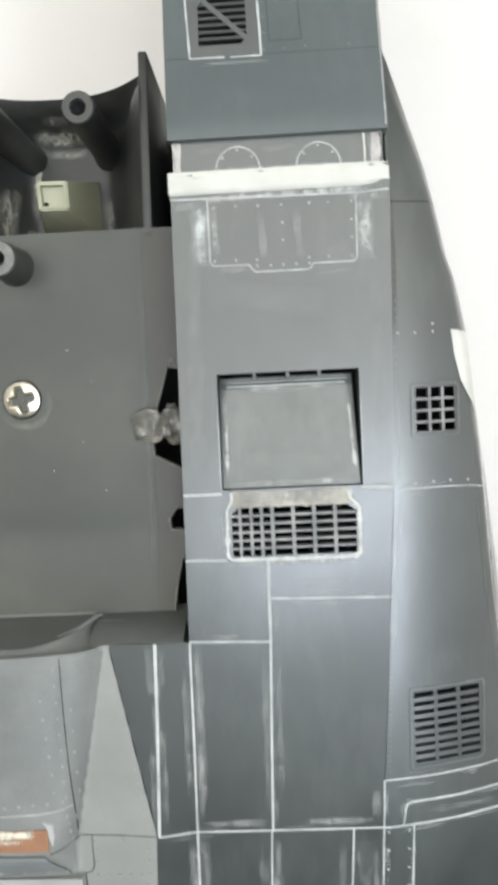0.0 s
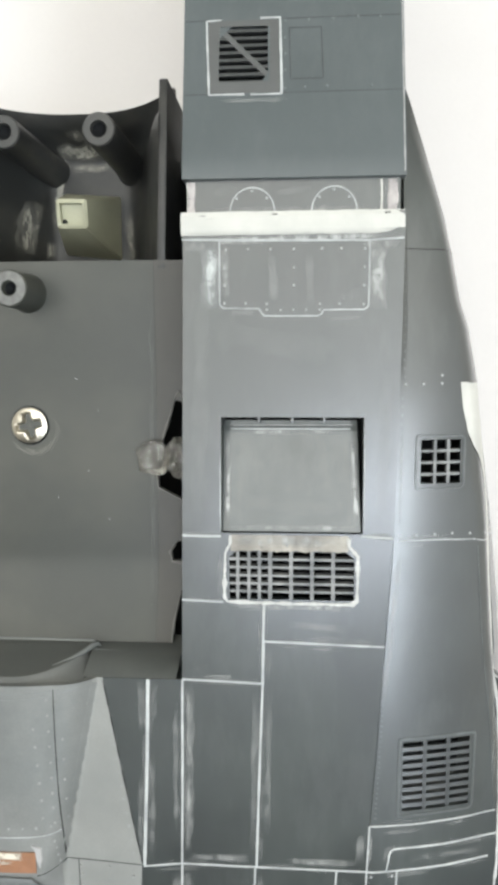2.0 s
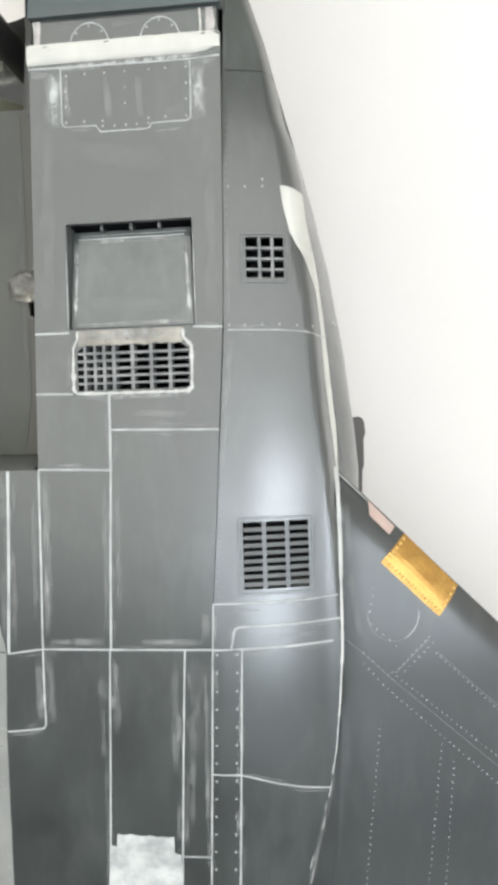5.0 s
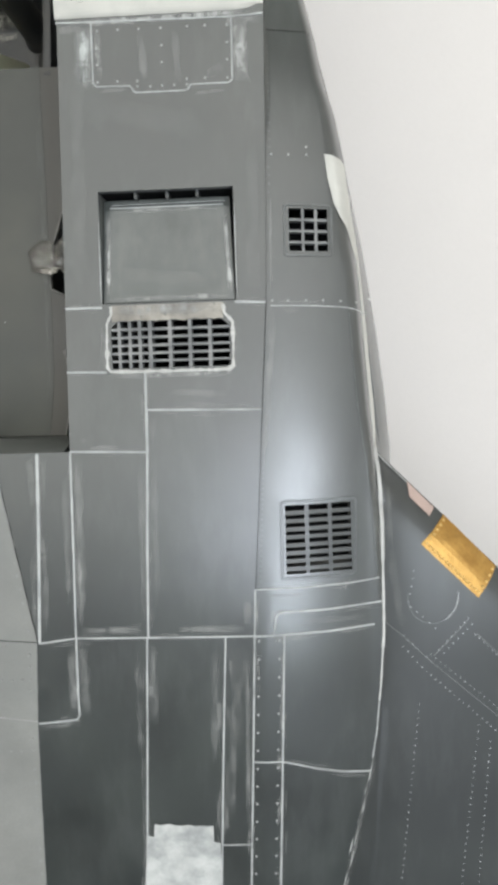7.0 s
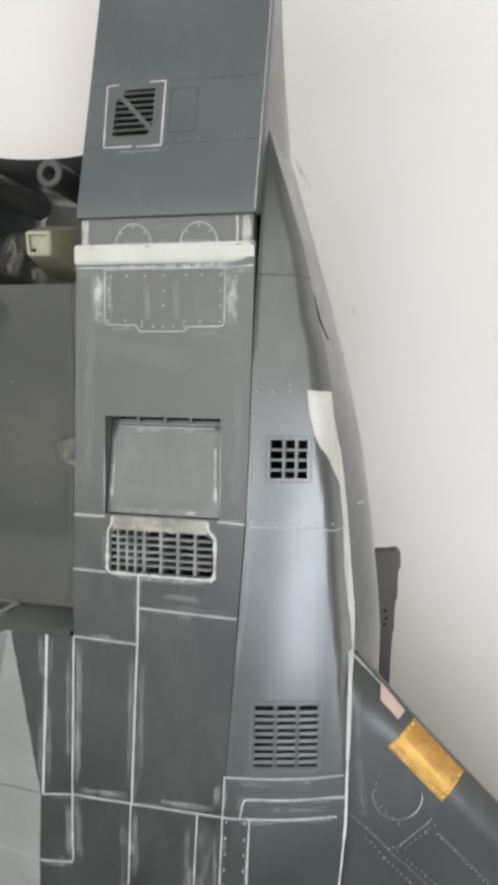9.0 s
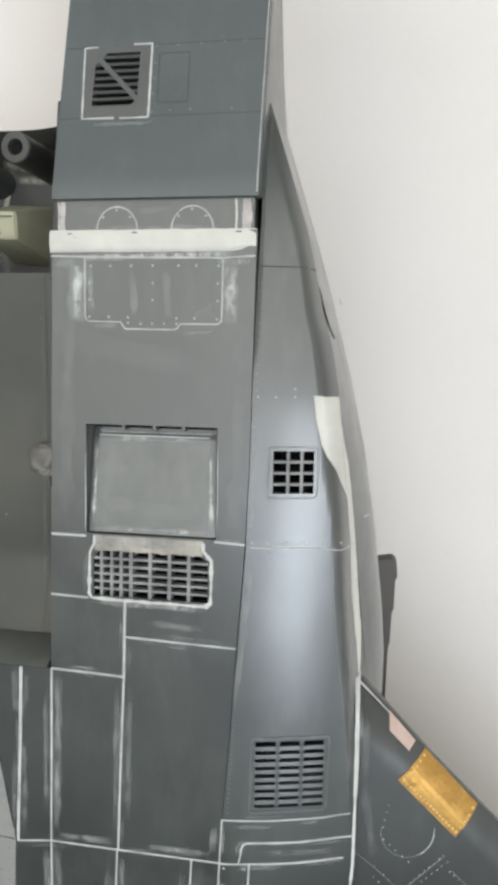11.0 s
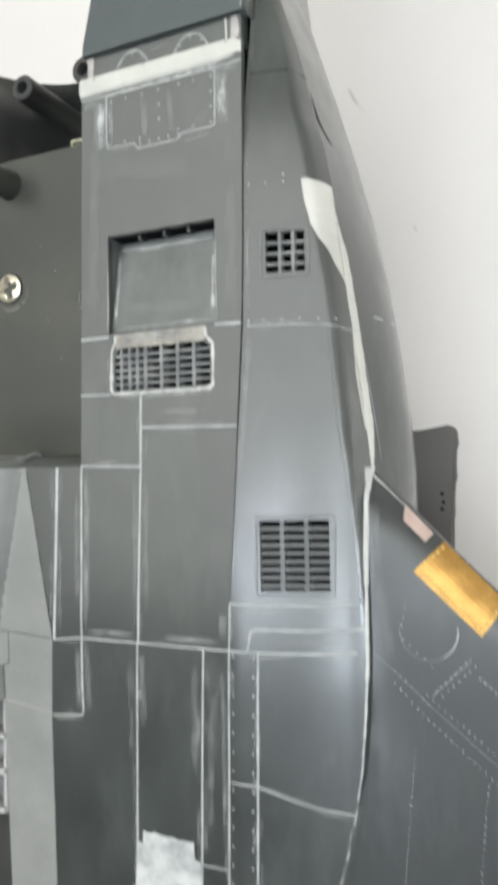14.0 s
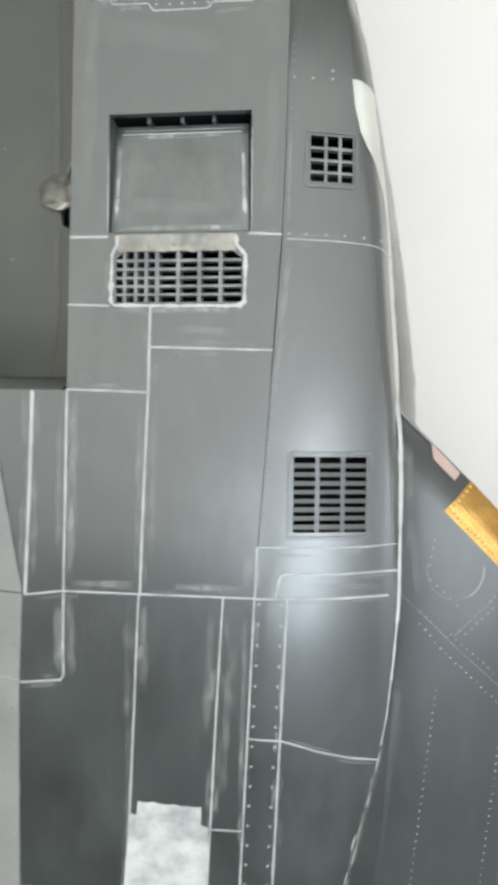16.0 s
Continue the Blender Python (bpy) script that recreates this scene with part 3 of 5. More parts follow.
def rivets_stuff(name, places, r, h, zf, parent, material, label):
    """Very many tiny rivets in one mesh."""
    v, f = [], []
    for x, y in places:
        x, y = x + rng.uniform(-0.06, 0.06), y + rng.uniform(-0.06, 0.06)
        o, z, s = len(v), zf(x, y), r * rng.uniform(0.7, 1.15)
        v.append((x, y, z + h))
        v += [(x + s * math.cos(k * math.pi / 3), y + s * math.sin(k * math.pi / 3), z - 0.02) for k in range(6)]
        f += [(o, o + 1 + k, o + 1 + (k + 1) % 6) for k in range(6)]
    return tagged(link(name, v, f, material, parent, label, smooth=True), kind="stuff")


def row(a, b, gap):
    a, b = Vector(a), Vector(b)
    n = max(1, round((b - a).length / gap))
    return [tuple(a.lerp(b, k / n)) for k in range(n + 1)]


def arc(cx, cy, rx, ry, a0, a1, n=24):
    return [(cx + rx * math.cos(radians(a0 + (a1 - a0) * k / n)), cy + ry * math.sin(radians(a0 + (a1 - a0) * k / n))) for k in range(n + 1)]


def bar_mesh(name, x0, x1, y0, y1, zf, depth, parent, material, lift=0.0, tilt=0.0):
    """A grille bar that follows the skin; tilt lowers its front edge."""
    bm = bmesh.new()
    n = max(1, round((x1 - x0) / 1.2))
    mid = (y0 + y1) / 2
    rings = []
    for k in range(n + 1):
        x = x0 + (x1 - x0) * k / n
        ring = []
        for y, deep in ((y0, depth), (y0, 0.0), (y1, 0.0), (y1, depth)):
            ring.append(bm.verts.new((x, y, zf(x, y) + lift - (tilt if y > mid else 0) - deep)))
        rings.append(ring)
    for a, b in zip(rings, rings[1:]):
        for k in range(4):
            bm.faces.new((a[k], a[(k + 1) % 4], b[(k + 1) % 4], b[k]))
    bm.faces.new(rings[0])
    bm.faces.new(rings[-1])
    return part(name, bm, material, parent, smooth=False)


# ------------------------------------------------------------------ recessed door and its well
def door_z(x, y):
    return 49.55 - 2.9 * (y + 17.0) / 18.3


v, f = sheet(steps(-4.78, 17.95, 1.2), steps(-16.95, 1.2, 0.9),
             lambda x, y: (x - 0.11 * max(0.0, x - 12) * (y + 17) / 18.2, y, door_z(x, y) - 0.25 * ease((y + 0.6) / 0.5) - 0.2 * ease((-3.7 - x) / 0.8) - 0.2 * ease((x - 17.0) / 0.8)), (), 0.8)
door = link("bleed_door", v, f, DOOR, model, "sunken grey door hinged along its rear edge")
ribbon("worn_lit_edge", [(-3.6, -0.2), (16.2, -0.2)], 0.32, door_z, door, lift=0.06)
ribbon("worn_lit_edge", [(-3.2, 0.35), (16.6, 0.45)], 0.14, door_z, door, LINE, lift=0.03)
smear([(-3.9, -16), (-3.9, -1)], 1.2, door_z, door, 1.3)
smear([(17.3, -16.3), (16.5, -2)], 1.3, door_z, door, 1.3)
smear([(-4.2, -16.3), (17.4, -16.3)], 1.3, door_z, door, 1.0)
smear([(-3.4, -0.7), (16.0, -0.6)], 1.6, door_z, door, 0.8)
smear([(-2, -12), (14, -13.5)], 4.0, door_z, door, 0.22)
for x in (1.2, 6.7, 11.9):
    bm = bmesh.new()
    box(bm, x - 0.3, x + 0.3, 0.9, 2.1, 45.6, 48.4, 0.08)
    part("strut", bm, GREY, door, smooth=False)
# front and rear walls and floor near black: the well's shade in the colour
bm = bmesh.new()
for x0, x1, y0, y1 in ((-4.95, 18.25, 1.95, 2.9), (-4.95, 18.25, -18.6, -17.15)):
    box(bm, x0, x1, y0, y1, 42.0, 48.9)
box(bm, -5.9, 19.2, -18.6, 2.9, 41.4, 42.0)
part("door_well_shade", bm, GROOVE_SHADE, nacelle, "well under the sunken door, coloured near black for its shade", smooth=False)
for x0, x1 in ((-5.9, -4.95), (18.25, 19.2)):
    bm = bmesh.new()
    box(bm, x0, x1, -17.6, 2.9, 42.0, 48.9)
    part("well_cheek", bm, RIM_GREY, nacelle, "grey side wall of the door well", smooth=False)
ribbon("worn_lit_edge", [(-5.05, -16.8), (-5.0, -3)], 0.22, flat, nacelle, lift=0.05, taper=True)
ribbon("worn_lit_edge", [(18.35, -16.8), (18.3, -1)], 0.22, flat, nacelle, lift=0.05, taper=True)
ribbon("hinge_gap", [(-4.6, -17.12), (18.0, -17.12)], 0.16, flat, nacelle, GROOVE_SHADE, lift=0.03, rough=0.05)

# ------------------------------------------------------------------ main grille
grille = new("louvre_grille")
grille.parent = model
tagged(grille, "egg-crate grille with white filler round its edge")
cols = [(-3.85, -2.5), (-2.0, -0.65), (-0.15, 1.05), (1.6, 2.8), (3.45, 6.28), (6.87, 9.73), (10.32, 13.18), (13.77, 16.9)]
gaps = [(a[1], b[0]) for a, b in zip(cols, cols[1:])]
for a, b in gaps:
    bar_mesh("upright_bar", a, b, -28.3, -20.2, flat, 2.4, grille, BARS, lift=-0.12)
rows_y = [(-20.3, -21.37), (-21.8, -22.75), (-23.17, -24.15), (-24.55, -25.5), (-25.9, -26.85), (-27.22, -28.3)]
for a, b in zip(rows_y, rows_y[1:]):
    bar_mesh("cross_bar", -3.7, 16.95, b[0], a[1], flat, 1.6, grille, BARS, lift=-0.2)
RIM_WHITE = mat("rough_white_filler", (0.45, 0.455, 0.44), 0.8, vary=0.15, scale=600, bump=0.8, stain=(0.30, 0.295, 0.28), stain_scale=420, stain_amount=0.6, relief=0.0002)
rim = [(-3.5, -17.6), (-3.45, -18.9), (-4.3, -20.6), (-4.45, -28.0), (-3.9, -28.75), (2.0, -28.9), (10, -28.95), (16.6, -28.95), (17.4, -28.3), (17.45, -20.9), (16.1, -19.3), (15.9, -17.8)]
ribbon("filler_rim", rim, 0.74, flat, grille, RIM_WHITE, lift=0.16, rough=0.6, step=0.35, label="thick white filler round the grille")
for x0, x1 in ((-3.7, -2.9), (15.2, 17.0)):
    bm = bmesh.new()
    c = -3.7 if x0 < 0 else 17.0
    k = 1.3 if x0 < 0 else -1.6
    tri = [bm.verts.new((c, -20.15, z)) for z in (49.9, 48.4)] + [bm.verts.new((c + k, -20.15, z)) for z in (49.9, 48.4)] + [bm.verts.new((c, -21.4, z)) for z in (49.9, 48.4)]
    for q in ((0, 2, 4), (1, 5, 3), (0, 1, 3, 2), (2, 3, 5, 4), (4, 5, 1, 0)):
        bm.faces.new([tri[i] for i in q])
    part("corner_gusset", bm, GREY, grille, smooth=False)
BANK = mat("dusty_filler", (0.30, 0.283, 0.25), 0.8, vary=0.2, scale=420, bump=0.6, stain=(0.11, 0.10, 0.09), stain_scale=230, stain_amount=0.9, relief=0.0002)


def bank_edge(x):
    return -20.15 + 0.3 * noise.noise((x * 0.5, 0, 3.0)) - 0.35 * max(0.0, noise.noise((x * 1.3, 4.0, 0)))


v, f = sheet(steps(-3.4, 15.9, 0.3), steps(0, 1, 0.1),
             lambda x, u: (lambda y: (x, y, base(y) + 0.07 + 0.11 * noise.noise((x * 1.1, y * 1.1, 6.0)) + 0.07 * noise.noise((x * 3.1, y * 3.1, 2.0))))(-17.45 + u * (bank_edge(x) + 17.45)), (), 0.5)
link("filler_bank", v, f, BANK, grille, "torn dusty cream filler above the grille", smooth=True)
smear([(-3.2, -18.3), (15.8, -18.3)], 2.6, lambda x, y: base(y) + 0.2, nacelle, 0.9)
smear([(-4.5, -29.5), (17, -29.6)], 1.6, flat, nacelle, 0.9)
smear([(-5.3, -28), (-5.0, -21)], 1.3, flat, nacelle, 0.5)

# ------------------------------------------------------------------ grilles of the outer fairing
small_grille = new("small_grille")
small_grille.parent = model
tagged(small_grille, "small square vent with twelve openings")
for a, b in ((29.67, 30.14), (31.92, 32.4)):
    bar_mesh("upright_bar", a, b, -9.05, -1.75, skin, 1.6, small_grille, BARS, lift=-0.12)
for a, b in ((-3.88, -3.46), (-5.78, -5.37), (-7.7, -7.28)):
    bar_mesh("cross_bar", 27.4, 34.3, a, b, skin, 1.4, small_grille, BARS, lift=-0.18)
ribbon("vent_rim", [(27.0, -1.2), (34.4, -1.2), (34.9, -1.8), (34.8, -9.4), (34.2, -9.8), (27.0, -9.8), (26.7, -9.3), (26.8, -1.6), (27.0, -1.2)], 0.55, skin, small_grille, EDGE, lift=0.14, rough=0.1)
rear_grille = new("rear_grille")
rear_grille.parent = model
tagged(rear_grille, "louvred vent with slanted slats in three columns")
for a, b in ((28.95, 29.65), (33.05, 33.75)):
    bar_mesh("upright_bar", a, b, -65.2, -52.8, skin, 1.5, rear_grille, WING_GREY, lift=-0.13)
for k in range(8):
    y = -54.0 - 1.41 * k + rng.uniform(-0.07, 0.07)
    bar_mesh("slat", 25.4, 37.3, y - 0.66 + rng.uniform(-0.05, 0.05), y + 0.02, skin, 0.5, rear_grille, WING_GREY, lift=-0.12, tilt=0.08)
ribbon("vent_rim", [(25.1, -52.3), (37.9, -52.3), (38.1, -52.8), (37.8, -65.4), (37.2, -65.9), (25.0, -65.9), (24.75, -65.4), (24.9, -52.8), (25.1, -52.3)], 0.7, skin, rear_grille, EDGE, lift=0.14, rough=0.1)
# black plates under the vents: the deep shade of the openings as colour
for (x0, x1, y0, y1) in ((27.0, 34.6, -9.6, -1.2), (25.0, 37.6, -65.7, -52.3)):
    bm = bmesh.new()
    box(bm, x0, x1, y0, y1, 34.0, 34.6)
    part("vent_shade", bm, GROOVE_SHADE, fairing, smooth=False)

# ------------------------------------------------------------------ front step: filler bar, covers, access panel
v, f = sheet(steps(-11.05, 24.15, 0.8), steps(30.75, 34.35, 0.4),
             lambda x, y: (x, y + (0.5 * ease((x - 19) / 5) if y < 31.5 else 0) + 0.12 * noise.noise((x * 0.5, 0, 1)),
                           50.45 - 0.25 * ease((y - 33.6) / 0.7) - 0.35 * ease((31.4 - y) / 0.7) - 0.5 * max(0, x - 21) * 0.28), (), 1.3)
bar = link("filler_bar", v, f, WHITE, model, "broad white filler band across the intake hinge")
for x, y in ((-8.0, 33.7), (3.4, 33.8), (20.9, 33.8), (-7.0, 33.2)):
    ribbon("nick", [(x, y), (x + 0.9, y + 0.05)], 0.22, lambda a, b: 50.42, bar, GROOVE_SHADE, lift=0.03)
step_z = lambda x, y: 48.6
for cx in (0.2, 13.2):
    ribbon("cover_edge", arc(cx, 34.6, 3.55, 3.75, 0, 180), 0.3, step_z, step_plate, lift=0.06)
for x, y in ((-2.25, 36.7), (0.15, 37.85), (2.5, 36.7), (10.85, 36.75), (13.15, 37.85), (15.5, 36.7)):
    rivet(x, y, step_z, step_plate)
PINK_WHITE = mat("scraped_filler", (0.36, 0.335, 0.325), 0.75, vary=0.2, scale=500, bump=0.5, stain=(0.12, 0.115, 0.11), stain_scale=330, stain_amount=0.9)
for x, w, mt in ((-9.55, 1.3, PINK_WHITE), (20.55, 0.45, WHITE), (22.3, 1.9, PINK_WHITE), (-10.2, 0.25, WHITE)):
    ribbon("filler_patch", [(x, 34.3), (x + 0.1, 36.5), (x - 0.05, 39.3)], w, step_z, step_plate, mt, lift=0.1, rough=0.5, step=0.4)
smear([(21.0, 38.0), (22.6, 37.6)], 1.6, step_z, step_plate, 0.9)
smear([(-7.0, 34.9), (19.0, 34.9)], 1.2, step_z, step_plate, 0.6)
smear([(-6.0, 37.6), (-2.0, 38.4)], 1.6, step_z, step_plate, 0.25)
smear([(4.0, 37.4), (10.0, 38.2)], 1.6, step_z, step_plate, 0.25)

ribbon("panel_line", [(-11.0, 30.15), (-4.0, 30.0), (6, 29.85), (18.7, 29.7), (24.0, 30.0)], 0.4, flat, nacelle)
ribbon("panel_line", [(-4.95, 29.9), (-4.95, 20.0), (-4.4, 19.35), (1.3, 19.25), (1.75, 18.6), (2.2, 18.1), (10.6, 18.05), (11.2, 18.3), (11.6, 19.0), (18.0, 19.0), (18.65, 19.5), (18.75, 29.7)],
       0.34, flat, nacelle, label="white outline of an access panel")
for x, y in ((-0.45, 28.55), (3.15, 28.5), (6.85, 28.5), (11.3, 28.5), (14.3, 28.5), (18.0, 28.4), (6.9, 25.65), (6.87, 22.9), (17.95, 25.6), (17.9, 22.8), (17.85, 19.85),
             (-4.2, 20.1), (-0.8, 20.1), (2.6, 20.0), (2.6, 19.1), (4.8, 19.0), (6.8, 19.05), (8.85, 19.05), (11.0, 19.05), (11.0, 19.95), (14.1, 19.95), (-4.15, 22.95), (-4.2, 25.7), (-3.9, 28.5)):
    rivet(x, y, flat, nacelle)
smear([(-6.5, 19.0), (-6.3, 29.6)], 4.2, flat, nacelle, 1.2, material=mat("thick_smear", (0.44, 0.46, 0.45), 0.75, bump=0.0, fade=True))
smear([(-4.0, 20.5), (-4.1, 29)], 2.2, flat, nacelle, 0.9)
smear([(20.2, 18.9), (19.9, 29.8)], 3.8, flat, nacelle, 1.25)
smear([(-3.6, 18.6), (1.0, 18.7)], 1.2, flat, nacelle, 0.6)
smear([(-10.5, 28.9), (-5.5, 29.2)], 2.4, flat, nacelle, 0.8)
smear([(17.5, 29.0), (23.6, 29.4)], 2.2, flat, nacelle, 0.9)
smear([(3.8, 20.0), (3.4, 28)], 2.0, flat, nacelle, 0.55)
smear([(9.6, 19.5), (9.2, 28)], 1.8, flat, nacelle, 0.45)
smear([(14.0, 20.3), (17.4, 21.8)], 1.8, flat, nacelle, 0.35)
smear([(-10.5, 29.8), (23.8, 30.4)], 1.7, flat, nacelle, 1.1)
smear([(12.2, 17.4), (17.5, 17.8)], 0.6, flat, nacelle, 0.5)
smear([(-7, 16), (14, 12)], 7.0, flat, nacelle, 0.16)
smear([(-8.8, -14), (-7.5, 24)], 3.5, flat, nacelle, 0.22)
smear([(21.3, -16), (21.6, 10)], 3.0, flat, nacelle, 0.22)

# ------------------------------------------------------------------ scribed lines of nacelle and rear panel
W = 0.5
LINES = [
    ([(-11.35, -17.7), (-5.0, -17.75)], 0.55), ([(17.9, -17.5), (23.2, -17.75)], 0.55),
    ([(-11.6, -28.65), (-4.6, -28.85)], 0.5), ([(2.1, -29.0), (2.0, -35.5), (1.9, -42.8)], 0.6),
    ([(2.1, -35.5), (22.0, -36.0)], W), ([(-11.75, -42.45), (-5, -42.6), (1.9, -42.85)], 0.55),
]


def filled_line(pts, w, zf, parent):
    """A white filled line with a thin sanded halo and a few dabs beside it."""
    ribbon("panel_line", pts, w, zf, parent, rough=0.13)
    smear(pts, w * 3.0, zf, parent, 0.3)
    line = resample(pts, 1.0)
    for k in range(len(line) // 9):
        a = rng.randrange(0, max(1, len(line) - 6))
        b = min(len(line) - 1, a + rng.randrange(3, 9))
        d = (line[b] - line[a]).normalized()
        off = Vector((-d.y, d.x)) * rng.choice((-1, 1)) * rng.uniform(0.5, 0.9)
        if b - a > 1:
            smear([tuple(p + off) for p in line[a:b + 1]], rng.uniform(0.7, 1.6), lambda x, y: zf(x, y) + 0.02, parent, rng.uniform(0.2, 0.6))


for pts, w in LINES:
    filled_line(pts, w, flat, nacelle)
AFT = [
    ([(1.9, -42.8), (1.3, -59.0), (0.8, -75.7)], 0.55), ([(0.6, -75.7), (-0.3, -96.0), (-1.1, -112.5), (-1.9, -127.6), (-2.6, -148)], 0.42),
    ([(-17.6, -42.6), (-18.0, -58.5), (-18.7, -76.3)], 0.75), ([(-11.7, -42.6), (-11.85, -58.5), (-12.1, -75.7), (-12.3, -86), (-12.25, -89.9), (-12.8, -90.7), (-15.5, -91.0), (-19.7, -91.4)], 0.5),
    ([(-18.8, -76.5), (-12.2, -75.65), (0.7, -75.7), (14.6, -75.7), (19.7, -75.7)], 0.42),
    ([(14.5, -75.6), (13.4, -96.1), (12.0, -125.5), (11.0, -148)], 0.42),
    ([(12.7, -114.8), (17.9, -114.7)], 0.36), ([(-20.2, -127.4), (-13, -127.2), (-2.4, -127.6)], 0.4),
    ([(-19.3, -138), (-19.3, -134.8), (-18.6, -133.6), (-17.2, -133.2), (-13.6, -133.3), (-12.6, -134.4), (-12.5, -138)], 0.36),
]
for pts, w in AFT:
    filled_line(pts, w, flat, aft)
for pts, w, s in (([(-10.6, -43), (-10.7, -62), (-11.0, -74)], 1.6, 0.75), ([(-18.8, -43), (-18.6, -52)], 1.3, 0.5), ([(-16.5, -43), (-16.8, -50)], 1.2, 0.5), ([(3.0, -44), (2.6, -70)], 1.1, 0.45),
                  ([(0.6, -44), (0.2, -73)], 1.0, 0.4), ([(-11, -74.3), (0, -74.2)], 1.4, 0.7), ([(6, -74.3), (18, -74.3)], 1.3, 0.8), ([(-12.9, -77), (-13.2, -90)], 1.6, 0.5), ([(-10.9, -77), (-11.1, -90)], 1.6, 0.45),
                  ([(1.6, -77), (1.2, -92)], 1.3, 0.45), ([(-1.0, -78), (-1.5, -98)], 1.4, 0.35), ([(12.6, -78), (11.8, -100)], 1.4, 0.4), ([(16.6, -77), (15.6, -96)], 2.4, 0.3), ([(18.2, -78), (17.4, -112)], 0.9, 0.5),
                  ([(-14, -91.6), (-19, -92)], 1.0, 0.5), ([(-17, -128), (-10, -127.6)], 1.2, 0.6), ([(18.6, -69), (18.3, -74)], 1.4, 0.6), ([(-17.0, -55), (-17.3, -75)], 1.1, 0.4), ([(-19.2, -60), (-19.4, -74)], 0.9, 0.4), ([(-12.9, -46), (-13.1, -70)], 1.0, 0.4), ([(-0.8, -100), (-1.9, -126)], 1.2, 0.4), ([(15.6, -84), (14.6, -110)], 1.2, 0.4)):
    smear(pts, w * 1.5, flat, aft, s * 0.95)
for pts, w, s in (([(-10.4, -17.5), (-5.5, -17.6)], 1.0, 0.8), ([(18.6, -17.3), (23, -17.6)], 1.1, 0.8), ([(6, -32.5), (16, -33.2)], 1.3, 0.6), ([(-7, -40), (-10, -41)], 1.5, 0.35), ([(2.9, -36.5), (2.9, -42)], 1.1, 0.4), ([(9, -34.7), (20, -35.2)], 1.0, 0.4)):
    smear(pts, w * 1.4, flat, nacelle, s * 0.8)

# white filler patch on the rear panel
def patch_place(x, y):
    w = noise.noise((x * 0.7, y * 0.7, 2.0))
    xx = x - 0.085 * (-111 - y) if x < 5 else x
    yy = y + 0.35 * w - (0.035 * (x - 0.2) if y > -113 else 0) + (-0.02 * x if y < -125 else 0)
    return (xx, yy, base(yy) + 0.14 + 0.05 * w)


v, f = sheet(steps(-0.9, 12.2, 0.6), steps(-127.4, -110.7, 0.6), patch_place, ((-2, 0.1, -112.9, -110), (11.2, 13, -114.2, -110)), 0.25)
link("filler_patch", v, f, THIN, aft, "rough square patch of white filler")

# ------------------------------------------------------------------ outer fairing lines
FAIR = [
    ([(20.05, -67.4), (28.3, -67.6), (37.3, -67.5), (42.3, -67.1)], 0.35), ([(22.9, -75.8), (23.3, -74.0), (23.4, -72.8), (23.8, -72.0), (24.6, -71.75), (33.2, -71.9), (42.6, -71.5)], 0.45),
    ([(19.7, -75.75), (24.7, -75.8), (33.0, -75.9), (41.2, -75.6)], 0.45), ([(19.95, -67.4), (19.6, -75.7), (18.75, -96), (17.45, -125.5), (16.5, -148)], 0.42),
    ([(24.8, -75.9), (24.0, -96.3), (22.8, -125.5), (22.6, -133), (21.4, -134)], 0.42), ([(18.6, -98.9), (23.9, -99.25), (26, -99.9), (30.2, -101.4), (35, -102.7), (40.0, -103.5)], 0.36),
    ([(24.0, -18.3), (31.7, -18.35), (37, -18.6), (39.7, -19.1), (41.5, -19.0)], 0.24),
]
for pts, w in FAIR:
    filled_line(pts, w, skin, fairing)
ribbon("panel_line", [(24.4, 28.8), (33.2, 28.8)], 0.2, skin, fairing, GROOVE_SHADE, lift=0.04)
for y in [-76.6 - 3.37 * k for k in range(22)]:
    if y > -147:
        rivet(table_of(SEAM, y) + 0.75, y, skin, fairing)
        rivet(table_of(SEAM, y) + 4.35, y - 0.1, skin, fairing)
for x, y in ((24.3, -17.45), (27.0, -17.45), (30.1, -17.4), (33.1, -17.4), (36.2, -17.55), (39.0, -17.7), (24.8, 7.2), (27.7, 7.2), (30.8, 7.3), (30.8, 8.6)):
    rivet(x, y, skin, fairing)
rivets_stuff("hinge_rivets", row((24.6, 26), (24.5, 7), 1.4) + row((24.3, 5), (23.9, -16), 1.4) + row((23.2, -20), (20.9, -66), 0.9), 0.21, 0.1, skin, fairing, EDGE, "fine row of raised grey rivets")
smear([(24.4, -19), (23.0, -36), (21.8, -46)], 1.5, skin, fairing, 0.5)
smear([(24.4, 0), (24.2, -16)], 0.9, skin, fairing, 0.6)
smear([(22, -68.6), (29, -68.8)], 1.2, skin, fairing, 0.5)
smear([(24.6, -78), (23.8, -98)], 1.2, skin, fairing, 0.6)
smear([(26, -73.7), (40, -74)], 2.2, skin, fairing, 0.25)
smear([(40.5, -22), (41.6, -44), (41.8, -62)], 1.4, skin, fairing, 0.35)
smear([(20.2, -69), (20.0, -74)], 1.2, skin, fairing, 0.5)

# white filler along the shoulder
L_EDGE = [(7.6, 33.9), (3.4, 34.4), (-0.8, 35.4), (-3, 36.5), (-5, 37.8), (-10.2, 39.7), (-18.4, 40.5), (-27.4, 41.0), (-37, 42.0)]
